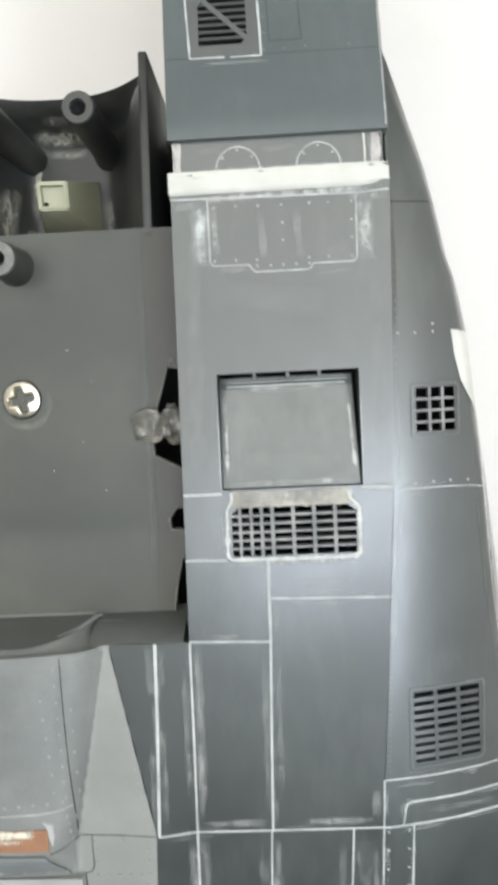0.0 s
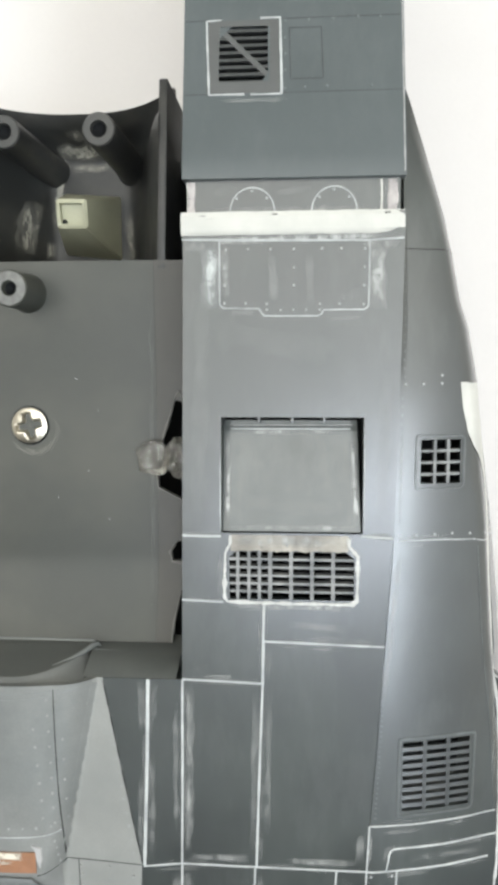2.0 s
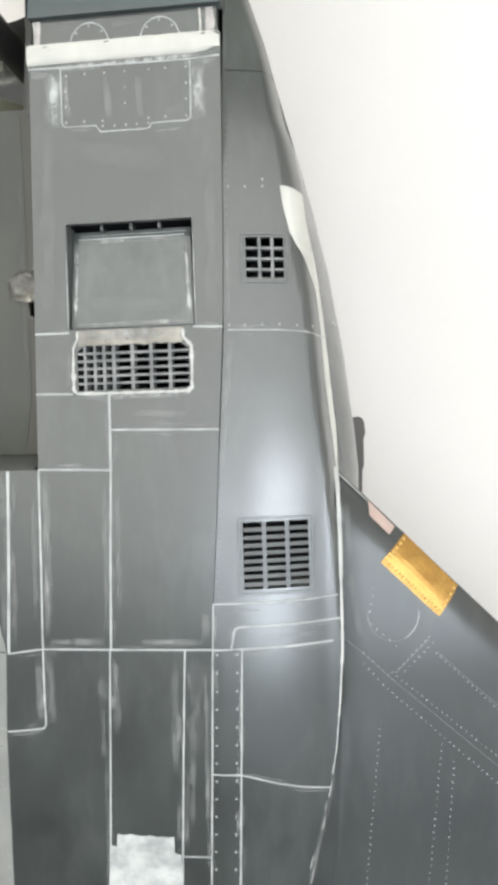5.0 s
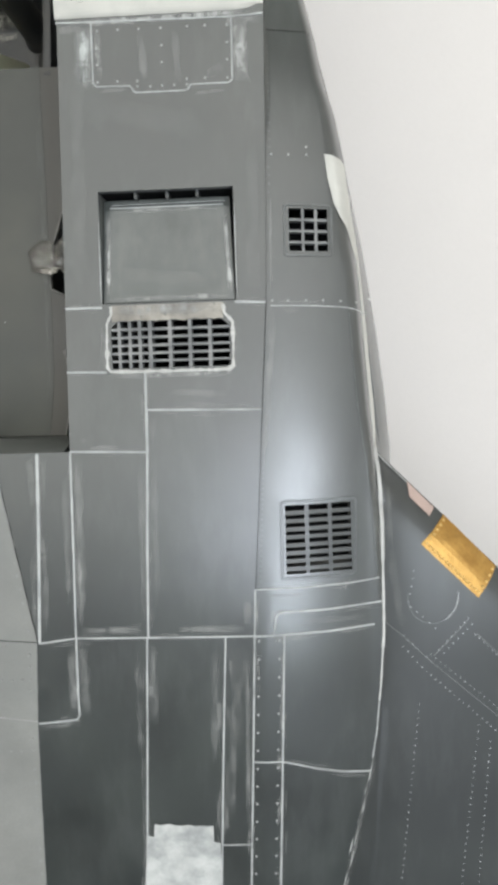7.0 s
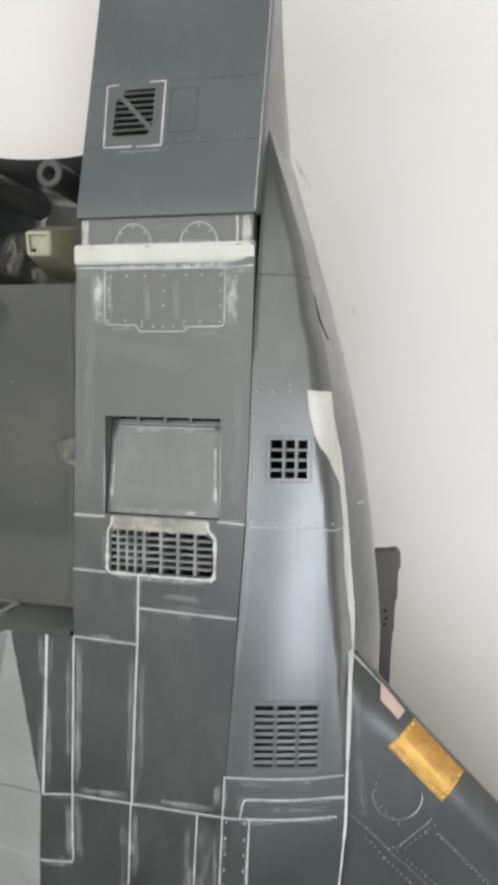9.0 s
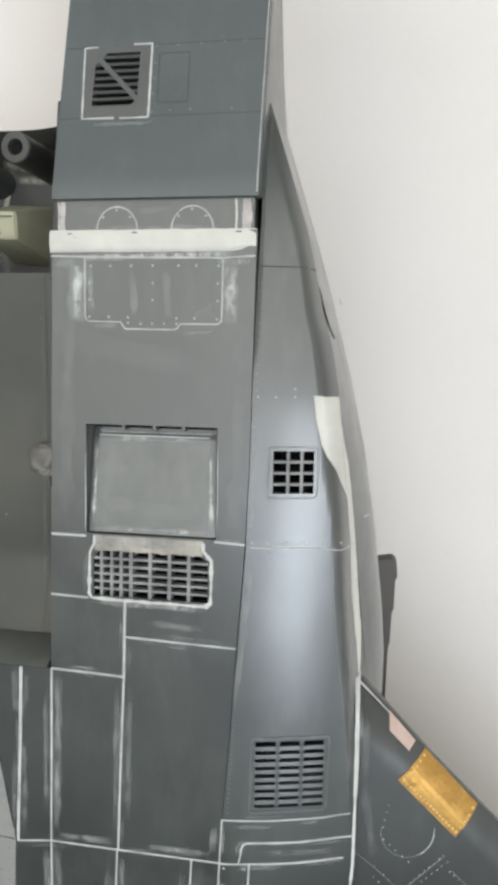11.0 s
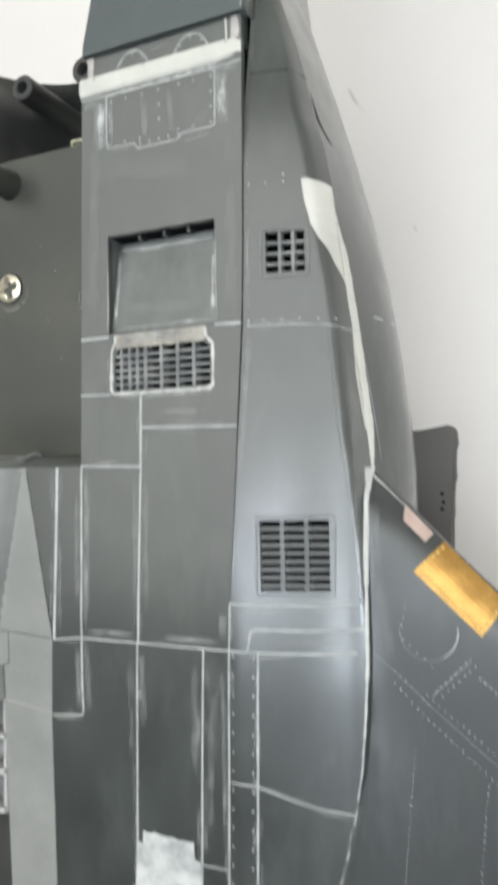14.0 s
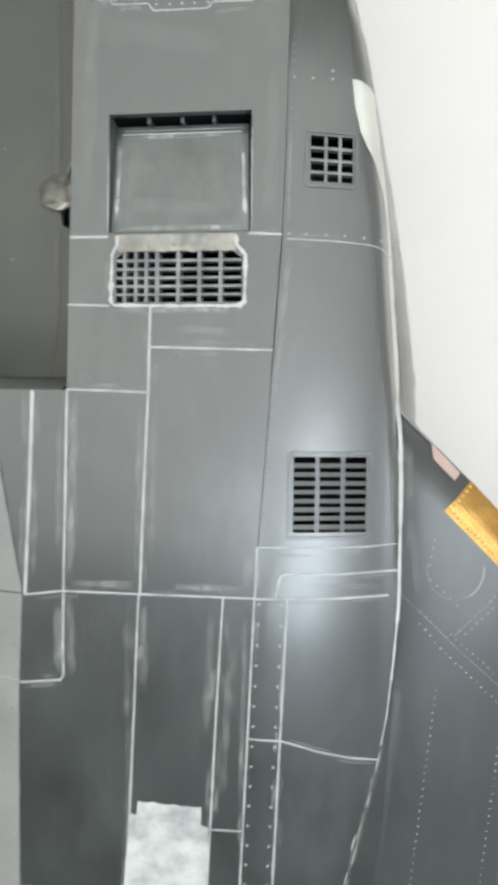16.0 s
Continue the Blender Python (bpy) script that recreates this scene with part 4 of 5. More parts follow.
v, f = sheet(steps(0, 1, 0.125), steps(-37, 7.6, 0.7),
             lambda u, y: (lambda a, b: (lambda x: (x, y + 0.25 * noise.noise((x, y * 0.6, 5)) + 0.35 * u * (1 if y > 6 else 0) * -1, skin(x, y) + 0.17))(a + u * (b - a)))(table_of(L_EDGE, y), max(table_of(L_EDGE, y) + 0.15, table_of(CREASE, y) - 0.02)), (), 0.3)
link("filler_strip", v, f, WHITE, fairing, "smooth tapering strip of white filler on the shoulder")
rows_side = steps(-44.2, 2.0, 0.8)
v, f = [], []
for y in rows_side:
    c, wd = table_of(CREASE, y), table_of(WIDEST, y)
    zc = skin(c, y)
    reach = 0.05 * ease((2.0 - y) / 8) * (1 - 0.6 * ease((-36 - y) / 8)) + 0.01 * noise.noise((y * 0.5, 0, 2))
    for k in range(5):
        q = reach * k / 4
        v.append((c - 0.15, y, zc + 0.14) if k == 0 else (c + 0.02 + (wd - c) * math.sin(q * math.pi) + 0.1, y, zc - 0.2 + (22 - zc) * q * 2 + (0.12 if k < 4 else -0.05)))
for j in range(len(rows_side) - 1):
    for i in range(4):
        k = j * 5 + i
        f.append((k, k + 1, k + 6, k + 5))
link("filler_strip", v, f, WHITE, fairing, "white filler smoothed over the shoulder edge", smooth=True)
root_z = lambda x, y: max(skin(x, y), wing_z(x, y) if y < le_y(x) else -99)
ROOT_WHITE = mat("root_filler_white", (0.45, 0.455, 0.445), 0.75, vary=0.12, scale=350, stain=(0.34, 0.34, 0.335), stain_scale=220, stain_amount=0.6)
for y0, y1, w, mt in ((-64, -43.8, 0.95, ROOT_WHITE), (-80, -64, 0.74, ROOT_WHITE), (-90, -80, 0.52, ROOT_WHITE), (-101, -90, 0.38, LINE)):
    ribbon("root_filler", [(table_of(CREASE, y), y) for y in steps(y0, y1, 1.5)], w, root_z, wing, mt, lift=0.2 if w > 0.6 else 0.12, rough=0.18, label="white filled joint of wing and fuselage" if y1 > -50 else "")
for a, b, d in ((-105.5, -102, 0.05), (-108, -106.5, -0.15), (-111.5, -109, 0.2), (-113.5, -112.6, -0.2), (-117.5, -114, 0.1), (-119, -116, -0.45), (-121.5, -118.6, 0.25), (-126, -122.5, -0.1), (-128, -124, 0.4)):
    ribbon("root_filler", [(table_of(CREASE, y) + d, y) for y in steps(a, b, 0.8)], 0.22, root_z, wing, THIN, lift=0.06, rough=0.9, taper=True)
smear([(table_of(CREASE, y) + 0.2, y) for y in steps(-130, -98, 2)], 1.5, root_z, wing, 0.3)
ribbon("panel_edge", [(table_of(CREASE, y) - table_of(INSET, y), y) for y in steps(-67.2, -19.5, 2)], 0.2, skin, fairing, EDGE, lift=0.07, rough=0.4, label="thin raised edge of the skin panel")


def hull_bead(name, places, r, material, label=""):
    """A thin bead of filler along points (y, t) of the lower hull."""
    bm = bmesh.new()
    tube(bm, [hull(y, t) for y, t in places], [0.03] + [r] * (len(places) - 2) + [0.03], 8)
    return part(name, bm, material, model, label)


hull_bead("hull_line", [(-15.5, 0.2 + 0.013 * k) for k in range(9)], 0.17, LINE, "short white filled line on the hull side")
hull_bead("hull_line", [(-15.4, 0.42 + 0.012 * k) for k in range(6)], 0.14, LINE)
hull_bead("hull_line", [(-22 - 2.1 * k, 0.055 + 0.003 * k) for k in range(11)], 0.14, EDGE)

# ------------------------------------------------------------------ ramp details
ramp_s = lambda x, y: ramp_z(x, y)
RAMP_RIVET = dome_mesh("ramp_rivet", 0.2, 0.13, mat("ramp_rivet_plastic", (0.12, 0.135, 0.137), 0.5))
for y in (53.6, 66.4):
    ribbon("panel_line", [(-11.1, y), (-7.2, y)], 0.22, ramp_s, ramp, SOFT_GROOVE, lift=0.03)
    ribbon("panel_line", [(4.8, y), (24.1, y)], 0.18, ramp_s, ramp, SOFT_GROOVE, lift=0.02)
ribbon("panel_line", [(5.9, 64.7), (11.1, 64.7), (11.4, 55.9), (6.2, 55.9), (5.9, 64.7)], 0.3, ramp_s, ramp, SOFT_GROOVE, lift=0.02)
vent = new("ramp_vent")
vent.parent = model
tagged(vent, "slanted vent with white outlined frame and a diagonal bar")
for a, b in (((-7.6, 66.3), (-5.2, 66.4)), ((1.2, 66.6), (4.4, 66.6)), ((4.4, 66.7), (4.8, 53.4)), ((4.8, 53.4), (-0.2, 53.4)), ((-1.2, 53.45), (-6.9, 53.5)), ((-6.9, 53.5), (-7.6, 66.3))):
    ribbon("filler_rim", [a, b], 0.5, ramp_s, vent, rough=0.3, lift=0.08)
SLAT = mat("dark_slat_plastic", (0.036, 0.039, 0.039), 0.5, vary=0.12, scale=90)
VENT_PLATE = mat("neutral_grey_plate", (0.075, 0.078, 0.077), 0.5, vary=0.12, scale=90)
bm = bmesh.new()
for x0, x1, y0, y1 in ((-7.3, -5.4, 53.6, 66.3), (2.8, 4.5, 53.6, 66.3), (-5.4, 2.8, 53.6, 55.6), (-5.4, 2.8, 65.2, 66.3)):
    box(bm, x0, x1, y0, y1, 0, 0.2)
for p in bm.verts:
    p.co.z += ramp_z(p.co.x, p.co.y) - 0.16
part("vent_plate", bm, VENT_PLATE, vent, "neutral grey plate round the slots", smooth=False)
for y in (55.6, 56.95, 58.2, 59.45, 60.7, 61.95, 63.2, 64.5):
    bar_mesh("slat", -5.5, 2.9, y - 0.27 if y > 56 else 55.5, y + 0.27, ramp_z, 0.9, vent, SLAT, lift=-0.1)
bm = bmesh.new()
box(bm, -0.45, 0.45, -5.4, 5.4, -1.0, 0.0)
for p in bm.verts:
    q = Matrix.Rotation(radians(44), 3, "Z") @ p.co
    p.co = Vector((-1.1 + q.x, 60.4 + q.y, ramp_z(0, 60.4 + q.y) - 0.05 + p.co.z))
part("diagonal_bar", bm, VENT_PLATE, vent, smooth=False)
for pts in (((-5.6, 65.3), (-5.6, 62.9), (-3.4, 65.3)), ((3.0, 55.5), (3.0, 57.6), (1.4, 55.5))):
    bm = bmesh.new()
    t = [bm.verts.new((x, y, ramp_z(x, y) - d)) for d in (0.02, 1.2) for x, y in pts]
    for q in ((0, 1, 2), (5, 4, 3), (0, 3, 4, 1), (1, 4, 5, 2), (2, 5, 3, 0)):
        bm.faces.new([t[i] for i in q])
    part("corner_plate", bm, RAMP_GREY, vent, smooth=False)
for x, y in ((5.2, 63.0), (5.25, 60.2), (5.3, 57.4), (5.3, 54.3), (8.5, 54.4), (12.0, 54.5), (5.2, 66.0), (9.0, 66.0), (13, 66.1), (17, 66.2), (20.5, 66.2), (19, 54.4)):
    rivet(x, y, ramp_s, ramp, RAMP_RIVET)
smear([(-5, 52.4), (6, 52.4)], 0.9, ramp_s, ramp, 0.5)

# pale strip paints the highlight along the ramp's right edge
ribbon("worn_lit_edge", [(24.05, 40.2), (24.1, 90), (24.1, 149)], 0.3, ramp_s, ramp, PIPE, lift=0.03, rough=0.3)
# ------------------------------------------------------------------ wing details
wz = wing_z
diag = row((46.8, -78.9), (52.1, -84.3), 1.3) + row((46.8, -81.0), (50.3, -85.3), 1.3)
diag += row((52.1, -83.0), (80, -107.5), 1.25) + row((50.3, -85.3), (78, -111.5), 1.25) + row((53.5, -82.2), (59.3, -76.4), 1.2) + row((54.6, -82.8), (60.0, -77.6), 1.2) + row((60.6, -79.6), (78, -97), 1.2)
diag += row((49.7, -92.5), (46.0, -127), 1.35) + row((61.3, -97.5), (57.8, -131), 1.35) + row((63.6, -101.0), (61.2, -131), 1.35) + row((49.0, -66.8), (47.8, -72.5), 1.5) + row((48.3, -73.5), (53, -77.9), 1.5)
rivets_stuff("wing_rivets", diag, 0.17, 0.07, wz, wing, LINE, "many fine pale rivet dots in rows")
ribbon("panel_line", [(43.3, -75.8), (46.6, -78.9), (52.4, -84.6), (80, -109.5)], 0.14, wz, wing, LIGHT, lift=0.03)
ribbon("panel_line", [(52.7, -83.2), (59.2, -76.8)], 0.22, wz, wing, LIGHT, lift=0.04)
ribbon("panel_line", [(60.9, -79.5), (80, -98)], 0.18, wz, wing, LIGHT, lift=0.03)
ribbon("cover_edge", arc(52.6, -71.9, 4.8, 5.1, 170, 370), 0.17, wz, wing, LIGHT, lift=0.03)
ribbon("cover_edge", arc(52.6, -71.9, 4.8, 5.1, 290, 368), 0.3, wz, wing, LINE, lift=0.04, taper=True)
smear([(44.5, -50), (44.6, -62)], 1.8, wz, wing, 0.2)
smear([(44.6, -62), (46.5, -77)], 2.2, wz, wing, 0.22)


def quad_sheet(name, corners, n, m, zf, lift, material, parent, label):
    a, b, c, d = [Vector(p) for p in corners]
    v, f = sheet(steps(0, 1, 1 / n), steps(0, 1, 1 / m), lambda u, w: (lambda p: (p.x, p.y, zf(p.x, p.y) + lift + 0.05 * noise.noise((p.x * 0.8, p.y * 0.8, 4.0))))((a.lerp(b, u)).lerp(d.lerp(c, u), w)), (), 0.3)
    return link(name, v, f, material, parent, label, smooth=False)


ribbon("worn_lit_edge", [(42.9, -45.0), (45.5, -47.6), (48.5, -50.6)], 0.28, lambda x, y: wz(x, y - 0.3), wing, LINE, lift=0.1, rough=0.3)
gold = quad_sheet("gold_patch", ((55.3, -56.9), (50.5, -61.9), (61.2, -72.6), (65.2, -67.2)), 8, 12, wz, 0.16, GOLD, wing, "gold foil tape patch with embossed rivets")
for a, b, g in (((51.6, -61.9), (61.2, -71.5), 0.85), ((51.5, -61.7), (55.1, -57.9), 1.0), ((61.3, -71.5), (64.3, -67.6), 1.1)):
    for x, y in row(a, b, g):
        rivet(x, y, lambda p, q: wz(p, q) + 0.2, gold, None)
GOLD_RIVET = dome_mesh("gold_rivet", 0.3, 0.26, mat("bright_gold", (0.62, 0.42, 0.15), 0.4, metal=0.15))
for child in gold.children:
    child.data = GOLD_RIVET
quad_sheet("copper_strip", ((48.6, -50.5), (48.7, -53.2), (52.3, -56.9), (53.5, -55.6)), 4, 8, wz, 0.16, COPPER, wing, "dull pinkish copper tape on the leading edge")

# ------------------------------------------------------------------ spine details
sz = spine_z
# strip of the darker grey paints the valley's shade and covers the colour edge
ribbon("valley_shade", [(-26.75 - 6.2 * k / 10, -43.2 - 3.28 * k) for k in range(11)], 1.3, sz, spine, LIGHT, lift=0.05, rough=0.04)
ribbon("panel_line", [(-32.85, -43.2), (-32.6, -60), (-32.4, -69), (-32.4, -75.3)], 0.22, sz, spine, GROOVE_SHADE, lift=0.03)
ribbon("panel_line", [(-46, -69.8), (-38, -69.5), (-32.6, -68.9)], 0.24, sz, spine, LINE, lift=0.04)
ribbon("panel_line", [(-36.6, -76.6), (-32.3, -75.5), (-25, -75.9), (-19.2, -76.3)], 0.22, sz, spine, GROOVE_SHADE, lift=0.03)
ribbon("panel_line", [(-30.4, -75.6), (-30.3, -81.3), (-30.8, -82.3), (-32.2, -82.6)], 0.22, sz, spine, GROOVE_SHADE, lift=0.03)
ribbon("panel_line", [(-32.0, -89.5), (-19.8, -91.0)], 0.2, sz, spine, PIPE, lift=0.05)
ribbon("panel_line", [(-31.85, -82.5), (-31.8, -89.5)], 0.25, sz, spine, GROOVE_SHADE, lift=0.05)
for x, y in ((-30.1, -76.9), (-25.0, -76.9), (-20.7, -78.5), (-20.8, -80.7), (-20.8, -83.1), (-20.9, -85.1), (-27.9, -83.1), (-26.0, -83.1), (-24.1, -83.2), (-22.3, -83.2), (-29.8, -78.5), (-29.8, -80.6), (-29.8, -83.0),
             (-31.4, -86.7), (-31.4, -88.7), (-31.4, -92.1), (-31.4, -94.2), (-31.4, -96.5), (-29.7, -96.5), (-27.6, -96.4), (-25.2, -96.4), (-23.2, -96.5), (-21.2, -94.2), (-21.2, -96.3)):
    rivet(x, y, sz, spine, RIVET_GREY)
SPINE_DOT = mat("rivet_shade", (0.20, 0.205, 0.2), 0.45)
rivets_stuff("spine_rivets", row((-33.9, -45), (-33.4, -67), 2.6) + row((-36.2, -50), (-35.2, -66), 3.2) + row((-31.6, -52), (-31.6, -67), 3.4) + row((-46, -68.4), (-34, -67.6), 2.4) + row((-33.6, -70.5), (-33.2, -75), 1.8) + row((-24.0, -52), (-20.6, -74), 2.4) + row((-21.0, -100), (-21.4, -146), 2.6) + row((-31.4, -99), (-31.4, -146), 2.6),
             0.3, 0.22, sz, spine, SPINE_DOT, "rows of fine raised rivets")
ribbon("shadow_gap", [(table_of(SPINE_EDGE, y) - 0.12, y) for y in steps(-76, -43, 2)], 0.24, sz, spine, GROOVE_SHADE, lift=0.03, rough=0.5)
ribbon("shadow_gap", [(table_of(SPINE_EDGE, y) - 0.1, y) for y in steps(-148, -76, 3)], 0.2, sz, spine, SOFT_GROOVE, lift=0.03, rough=0.3)
brown = quad_sheet("brown_strip", ((-49.5, -72.2), (-36.6, -72.1), (-36.6, -75.9), (-49.5, -75.9)), 24, 8, sz, 0.2, BROWN, spine, "brown styrene strip with paint scraps")
PAINT = mat("paint_scraps", (0.5, 0.46, 0.38), 0.7, bump=0.0, fade=True)
smear([(-49, -72.9), (-38.6, -72.7)], 2.2, lambda x, y: sz(x, y) + 0.3, spine, 2.6, material=PAINT)
smear([(-46, -74.2), (-40.6, -74.0)], 1.2, lambda x, y: sz(x, y) + 0.3, spine, 1.5, material=PAINT)
ribbon("filler_blob", [(-37.3, -70.9), (-36.2, -71.6), (-36.0, -75)], 1.4, sz, spine, PIPE, lift=0.2, rough=0.5, taper=True)
hatch = quad_sheet("hatch", ((-49, -76.6), (-37.3, -76.8), (-34.0, -82.1), (-49, -82.3)), 24, 12, sz, 0.5, mat("hatch_plastic", (0.15, 0.158, 0.156), 0.5, vary=0.15, scale=90), spine, "mid-grey tapered hatch panel")
for x in (-46, -42, -37.8, -34.6):
    rivet(x, -81.3, lambda p, q: sz(p, q) + 0.5, hatch, RIVET_GREY)
# small deck of the spine and the equipment bay behind it
PLATE = mat("pale_plate_plastic", (0.245, 0.25, 0.241), 0.6, vary=0.12, scale=120)
outline = [(-51.0, -82.5), (-32.0, -82.5), (-31.95, -89.5), (-39.1, -89.4)]
outline += [(-41.9 + 2.75 * math.cos(radians(a)), -86.4 + 2.75 * math.sin(radians(a))) for a in range(0, 181, 10)] + [(-44.7, -89.4), (-51.0, -89.5)]
bm = bmesh.new()
hi = [bm.verts.new((x, y, 51.2 + 0.02 * (x + 41.5))) for x, y in outline]
lo = [bm.verts.new((x, y, 48.6)) for x, y in outline]
bm.faces.new(hi)
for k in range(len(outline)):
    j = (k + 1) % len(outline)
    bm.faces.new((lo[k], lo[j], hi[j], hi[k]))
part("arched_plate", bm, PLATE, spine, "pale plate with an arched cut-out", smooth=False)
for x, y, r in ((-45.2, -89.2, 1.3), (-38.8, -89.3, 1.2), (-43.3, -89.8, 0.9), (-40.6, -90.2, 0.8)):
    bm = bmesh.new()
    bmesh.ops.create_icosphere(bm, subdivisions=3, radius=1)
    for p in bm.verts:
        k = 1 + 0.35 * noise.noise(p.co * 1.7 + Vector((x, y, 0)))
        p.co = Vector((x + p.co.x * r * k, y + p.co.y * r * 0.9 * k, 49.9 + p.co.z * 1.2 * k))
    part("putty_blob", bm, PIPE, spine)
bm = bmesh.new()
tube(bm, [(-41.6, -91.6, 54.0), (-41.65, -93.5, 53.2), (-41.8, -98, 51.6), (-42.2, -108, 49.0)], [1.95, 2.05, 2.15, 2.45], 20, cap=False)
ring = lambda pts, r: tube(bm, pts, r, 20, cap=False)
ring([(-41.6, -91.6, 54.0), (-41.55, -93.2, 53.1)], [1.35, 1.25])
ring([(-41.62, -91.55, 54.03), (-41.6, -91.62, 53.98)], [1.35, 1.9])
ring([(-41.95, -101.6, 50.65), (-41.97, -102.0, 50.55), (-41.99, -102.4, 50.45)], [2.3, 2.65, 2.3])
part("pipe", bm, PIPE, spine, "pale open ended pipe")
bm = bmesh.new()
box(bm, -55, -31.5, -150, -88, 40.0, 41.0)
part("bay_floor", bm, BAYGREY, spine, smooth=False)
TRAY = mat("dusty_tray", (0.10, 0.10, 0.098), 0.7, vary=0.25, scale=200, stain=(0.3, 0.3, 0.295), stain_scale=220, stain_amount=0.6)
for x0, x1 in ((-38.6, -32.4), (-50.6, -45.0)):
    for y0, y1 in ((-96.2, -90.0), (-103.5, -98.0), (-111, -105)):
        bm = bmesh.new()
        box(bm, x0 + 0.7, x1, y0 - 1.5, y1 + 1.5, 41, 45.5, 0.3)
        box(bm, x0 + 2.2, x1 - 1.2, y0 + 0.8, y1 - 0.6, 45.2, 46.0, 0.3)
        part("tray", bm, TRAY, spine)
    for y in (-97.2, -104.3, -112):
        bm = bmesh.new()
        box(bm, x0 - 0.2, x1 + 0.5, y - 0.65, y + 0.65, 45, 49.6, 0.55)
        for p in bm.verts:
            p.co.z += 0.25 * noise.noise((p.co.x * 0.7, p.co.y * 0.7, 1.0))
        part("crossmember", bm, PIPE, spine)
    for x in (x0 + 0.5, x1 - 0.2):
        bm = bmesh.new()
        box(bm, x - 0.5, x + 0.5, -113, -89.6, 44, 48.6, 0.4)
        part("side_rail", bm, PIPE, spine)
for pts in ([(-39.2, -86, 45), (-38.4, -92, 48), (-37.6, -99, 47), (-37.8, -108, 45)], [(-41.9, -84.4, 50), (-41.8, -87, 49.5), (-42.3, -90, 48)], [(-34.4, -90, 50.2), (-34.2, -94, 49), (-34.8, -97, 50)]):
    bm = bmesh.new()
    tube(bm, [tuple(p) for p in resample(pts, 1.2)], 0.24, 8)
    part("cable", bm, PIPE, spine)

# ------------------------------------------------------------------ deck details
N = 48
v, f = [(-41.9, -0.6, 36.0 + 0.2)], []
R_HEAD = 3.3
rings = [0.15, 0.3, 0.5, 0.8, 1.0, 1.3, 1.6, 1.9, 2.2, 2.6, 3.0, 3.2, 3.3]
for r in rings:
    for k in range(N):
        a = 2 * math.pi * k / N + radians(18)
        x, y = r * math.cos(a), r * math.sin(a)
        arm = min(abs(x), abs(y)) - 0.16 * (2.4 - r)
        z = 37.0 - 0.55 * (r / R_HEAD) ** 3
        deep = ease((0.85 - arm) / 0.5) * ease((2.6 - r) / 0.6)
        z -= 1.1 * max(deep, ease((1.0 - r) / 0.4))
        b = a + radians(12)
        v.append((-41.9 + r * math.cos(b), -0.6 + r * math.sin(b), z))
f = [(0, 1 + k, 1 + (k + 1) % N) for k in range(N)]
for j in range(len(rings) - 1):
    o = 1 + j * N
    f += [(o + k, o + N + k, o + N + (k + 1) % N, o + (k + 1) % N) for k in range(N)]
o = 1 + (len(rings) - 1) * N
v += [(p[0], p[1], 35.7) for p in v[o:o + N]]
f += [(o + k, o + N + k, o + N + (k + 1) % N, o + (k + 1) % N) for k in range(N)]
link("screw", v, f, METAL, deck, "shiny cross-head screw", smooth=False)
# dark ring on the deck paints the shade of the recess round the head
bm = bmesh.new()
lathe(bm, -41.9, -0.6, [(3.2, 0.04), (3.62, 0.04), (3.7, -0.3)], 40, 36.02)
part("screw_seat_shade", bm, GROOVE_SHADE, deck)


def post(cx, cy, z0, z1, r, bore, parent, material):
    bm = bmesh.new()
    lathe(bm, cx, cy, [(r * 1.25, z0), (r * 1.03, z0 + 2), (r, z1 - 0.3), (r - 0.25, z1), (bore + 0.15, z1), (bore, z1 - 0.25), (bore * 0.95, z1 - 7), (0.01, z1 - 7)], 36)
    made = part("post", bm, material, parent, "hollow moulded screw post")
    # added black plug close below the rim paints the bore's inner shade
    shade_plug = bmesh.new()
    lathe(shade_plug, cx, cy, [(bore * 0.99, z1 - 1.3), (0.01, z1 - 2.2)], 24)
    part("bore", shade_plug, GROOVE_SHADE, parent)
    return made


pa = post(-41.3, 23.4, 35.5, 45.5, 3.15, 1.15, deck, DECK)
bm = bmesh.new()
lathe(bm, -41.3, 23.4, [(1.35, 45.5), (1.4, 45.54), (2.8, 45.54), (2.95, 45.45)], 36)
part("sanded_top", bm, mat("sanded_plastic", (0.13, 0.13, 0.122), 0.7, vary=0.4, scale=700), deck)
post(-31.9, 56.7, -9.5, 21.2, 3.3, 1.55, bay, BAYGREY)
post(-51.1, 56.6, -9.5, 21.2, 3.3, 1.55, bay, BAYGREY)
bm = bmesh.new()
top = [(-44.6, 46.0, 10.0), (-38.2, 46.0, 9.4), (-38.2, 40.2, 8.6), (-44.6, 40.2, 9.0)]
basev = [(-48.5, 51.5, -9), (-34.8, 50.5, -9), (-34.8, 35.5, -9), (-48.5, 37.0, -9)]
t = [bm.verts.new(p) for p in top]
b = [bm.verts.new(p) for p in basev]
inn = [bm.verts.new((p[0] + (0.8 if p[0] < -40 else -0.8), p[1] + (-0.8 if p[1] > 43 else 0.8), p[2])) for p in top]
low = [bm.verts.new((p.co.x, p.co.y, p.co.z - 1.6)) for p in inn]
for k in range(4):
    j = (k + 1) % 4
    bm.faces.new((b[k], b[j], t[j], t[k]))
    bm.faces.new((t[k], t[j], inn[j], inn[k]))
    bm.faces.new((inn[k], inn[j], low[j], low[k]))
bm.faces.new(low)
bm.faces.new(b[::-1])
bmesh.ops.bevel(bm, geom=[e for e in bm.edges if all(q in t + b for q in e.verts)], offset=0.35, segments=2, affect="EDGES")
bk = part("resin_block", bm, CREAM, bay, "cream resin block glued in the bay", smooth=False)
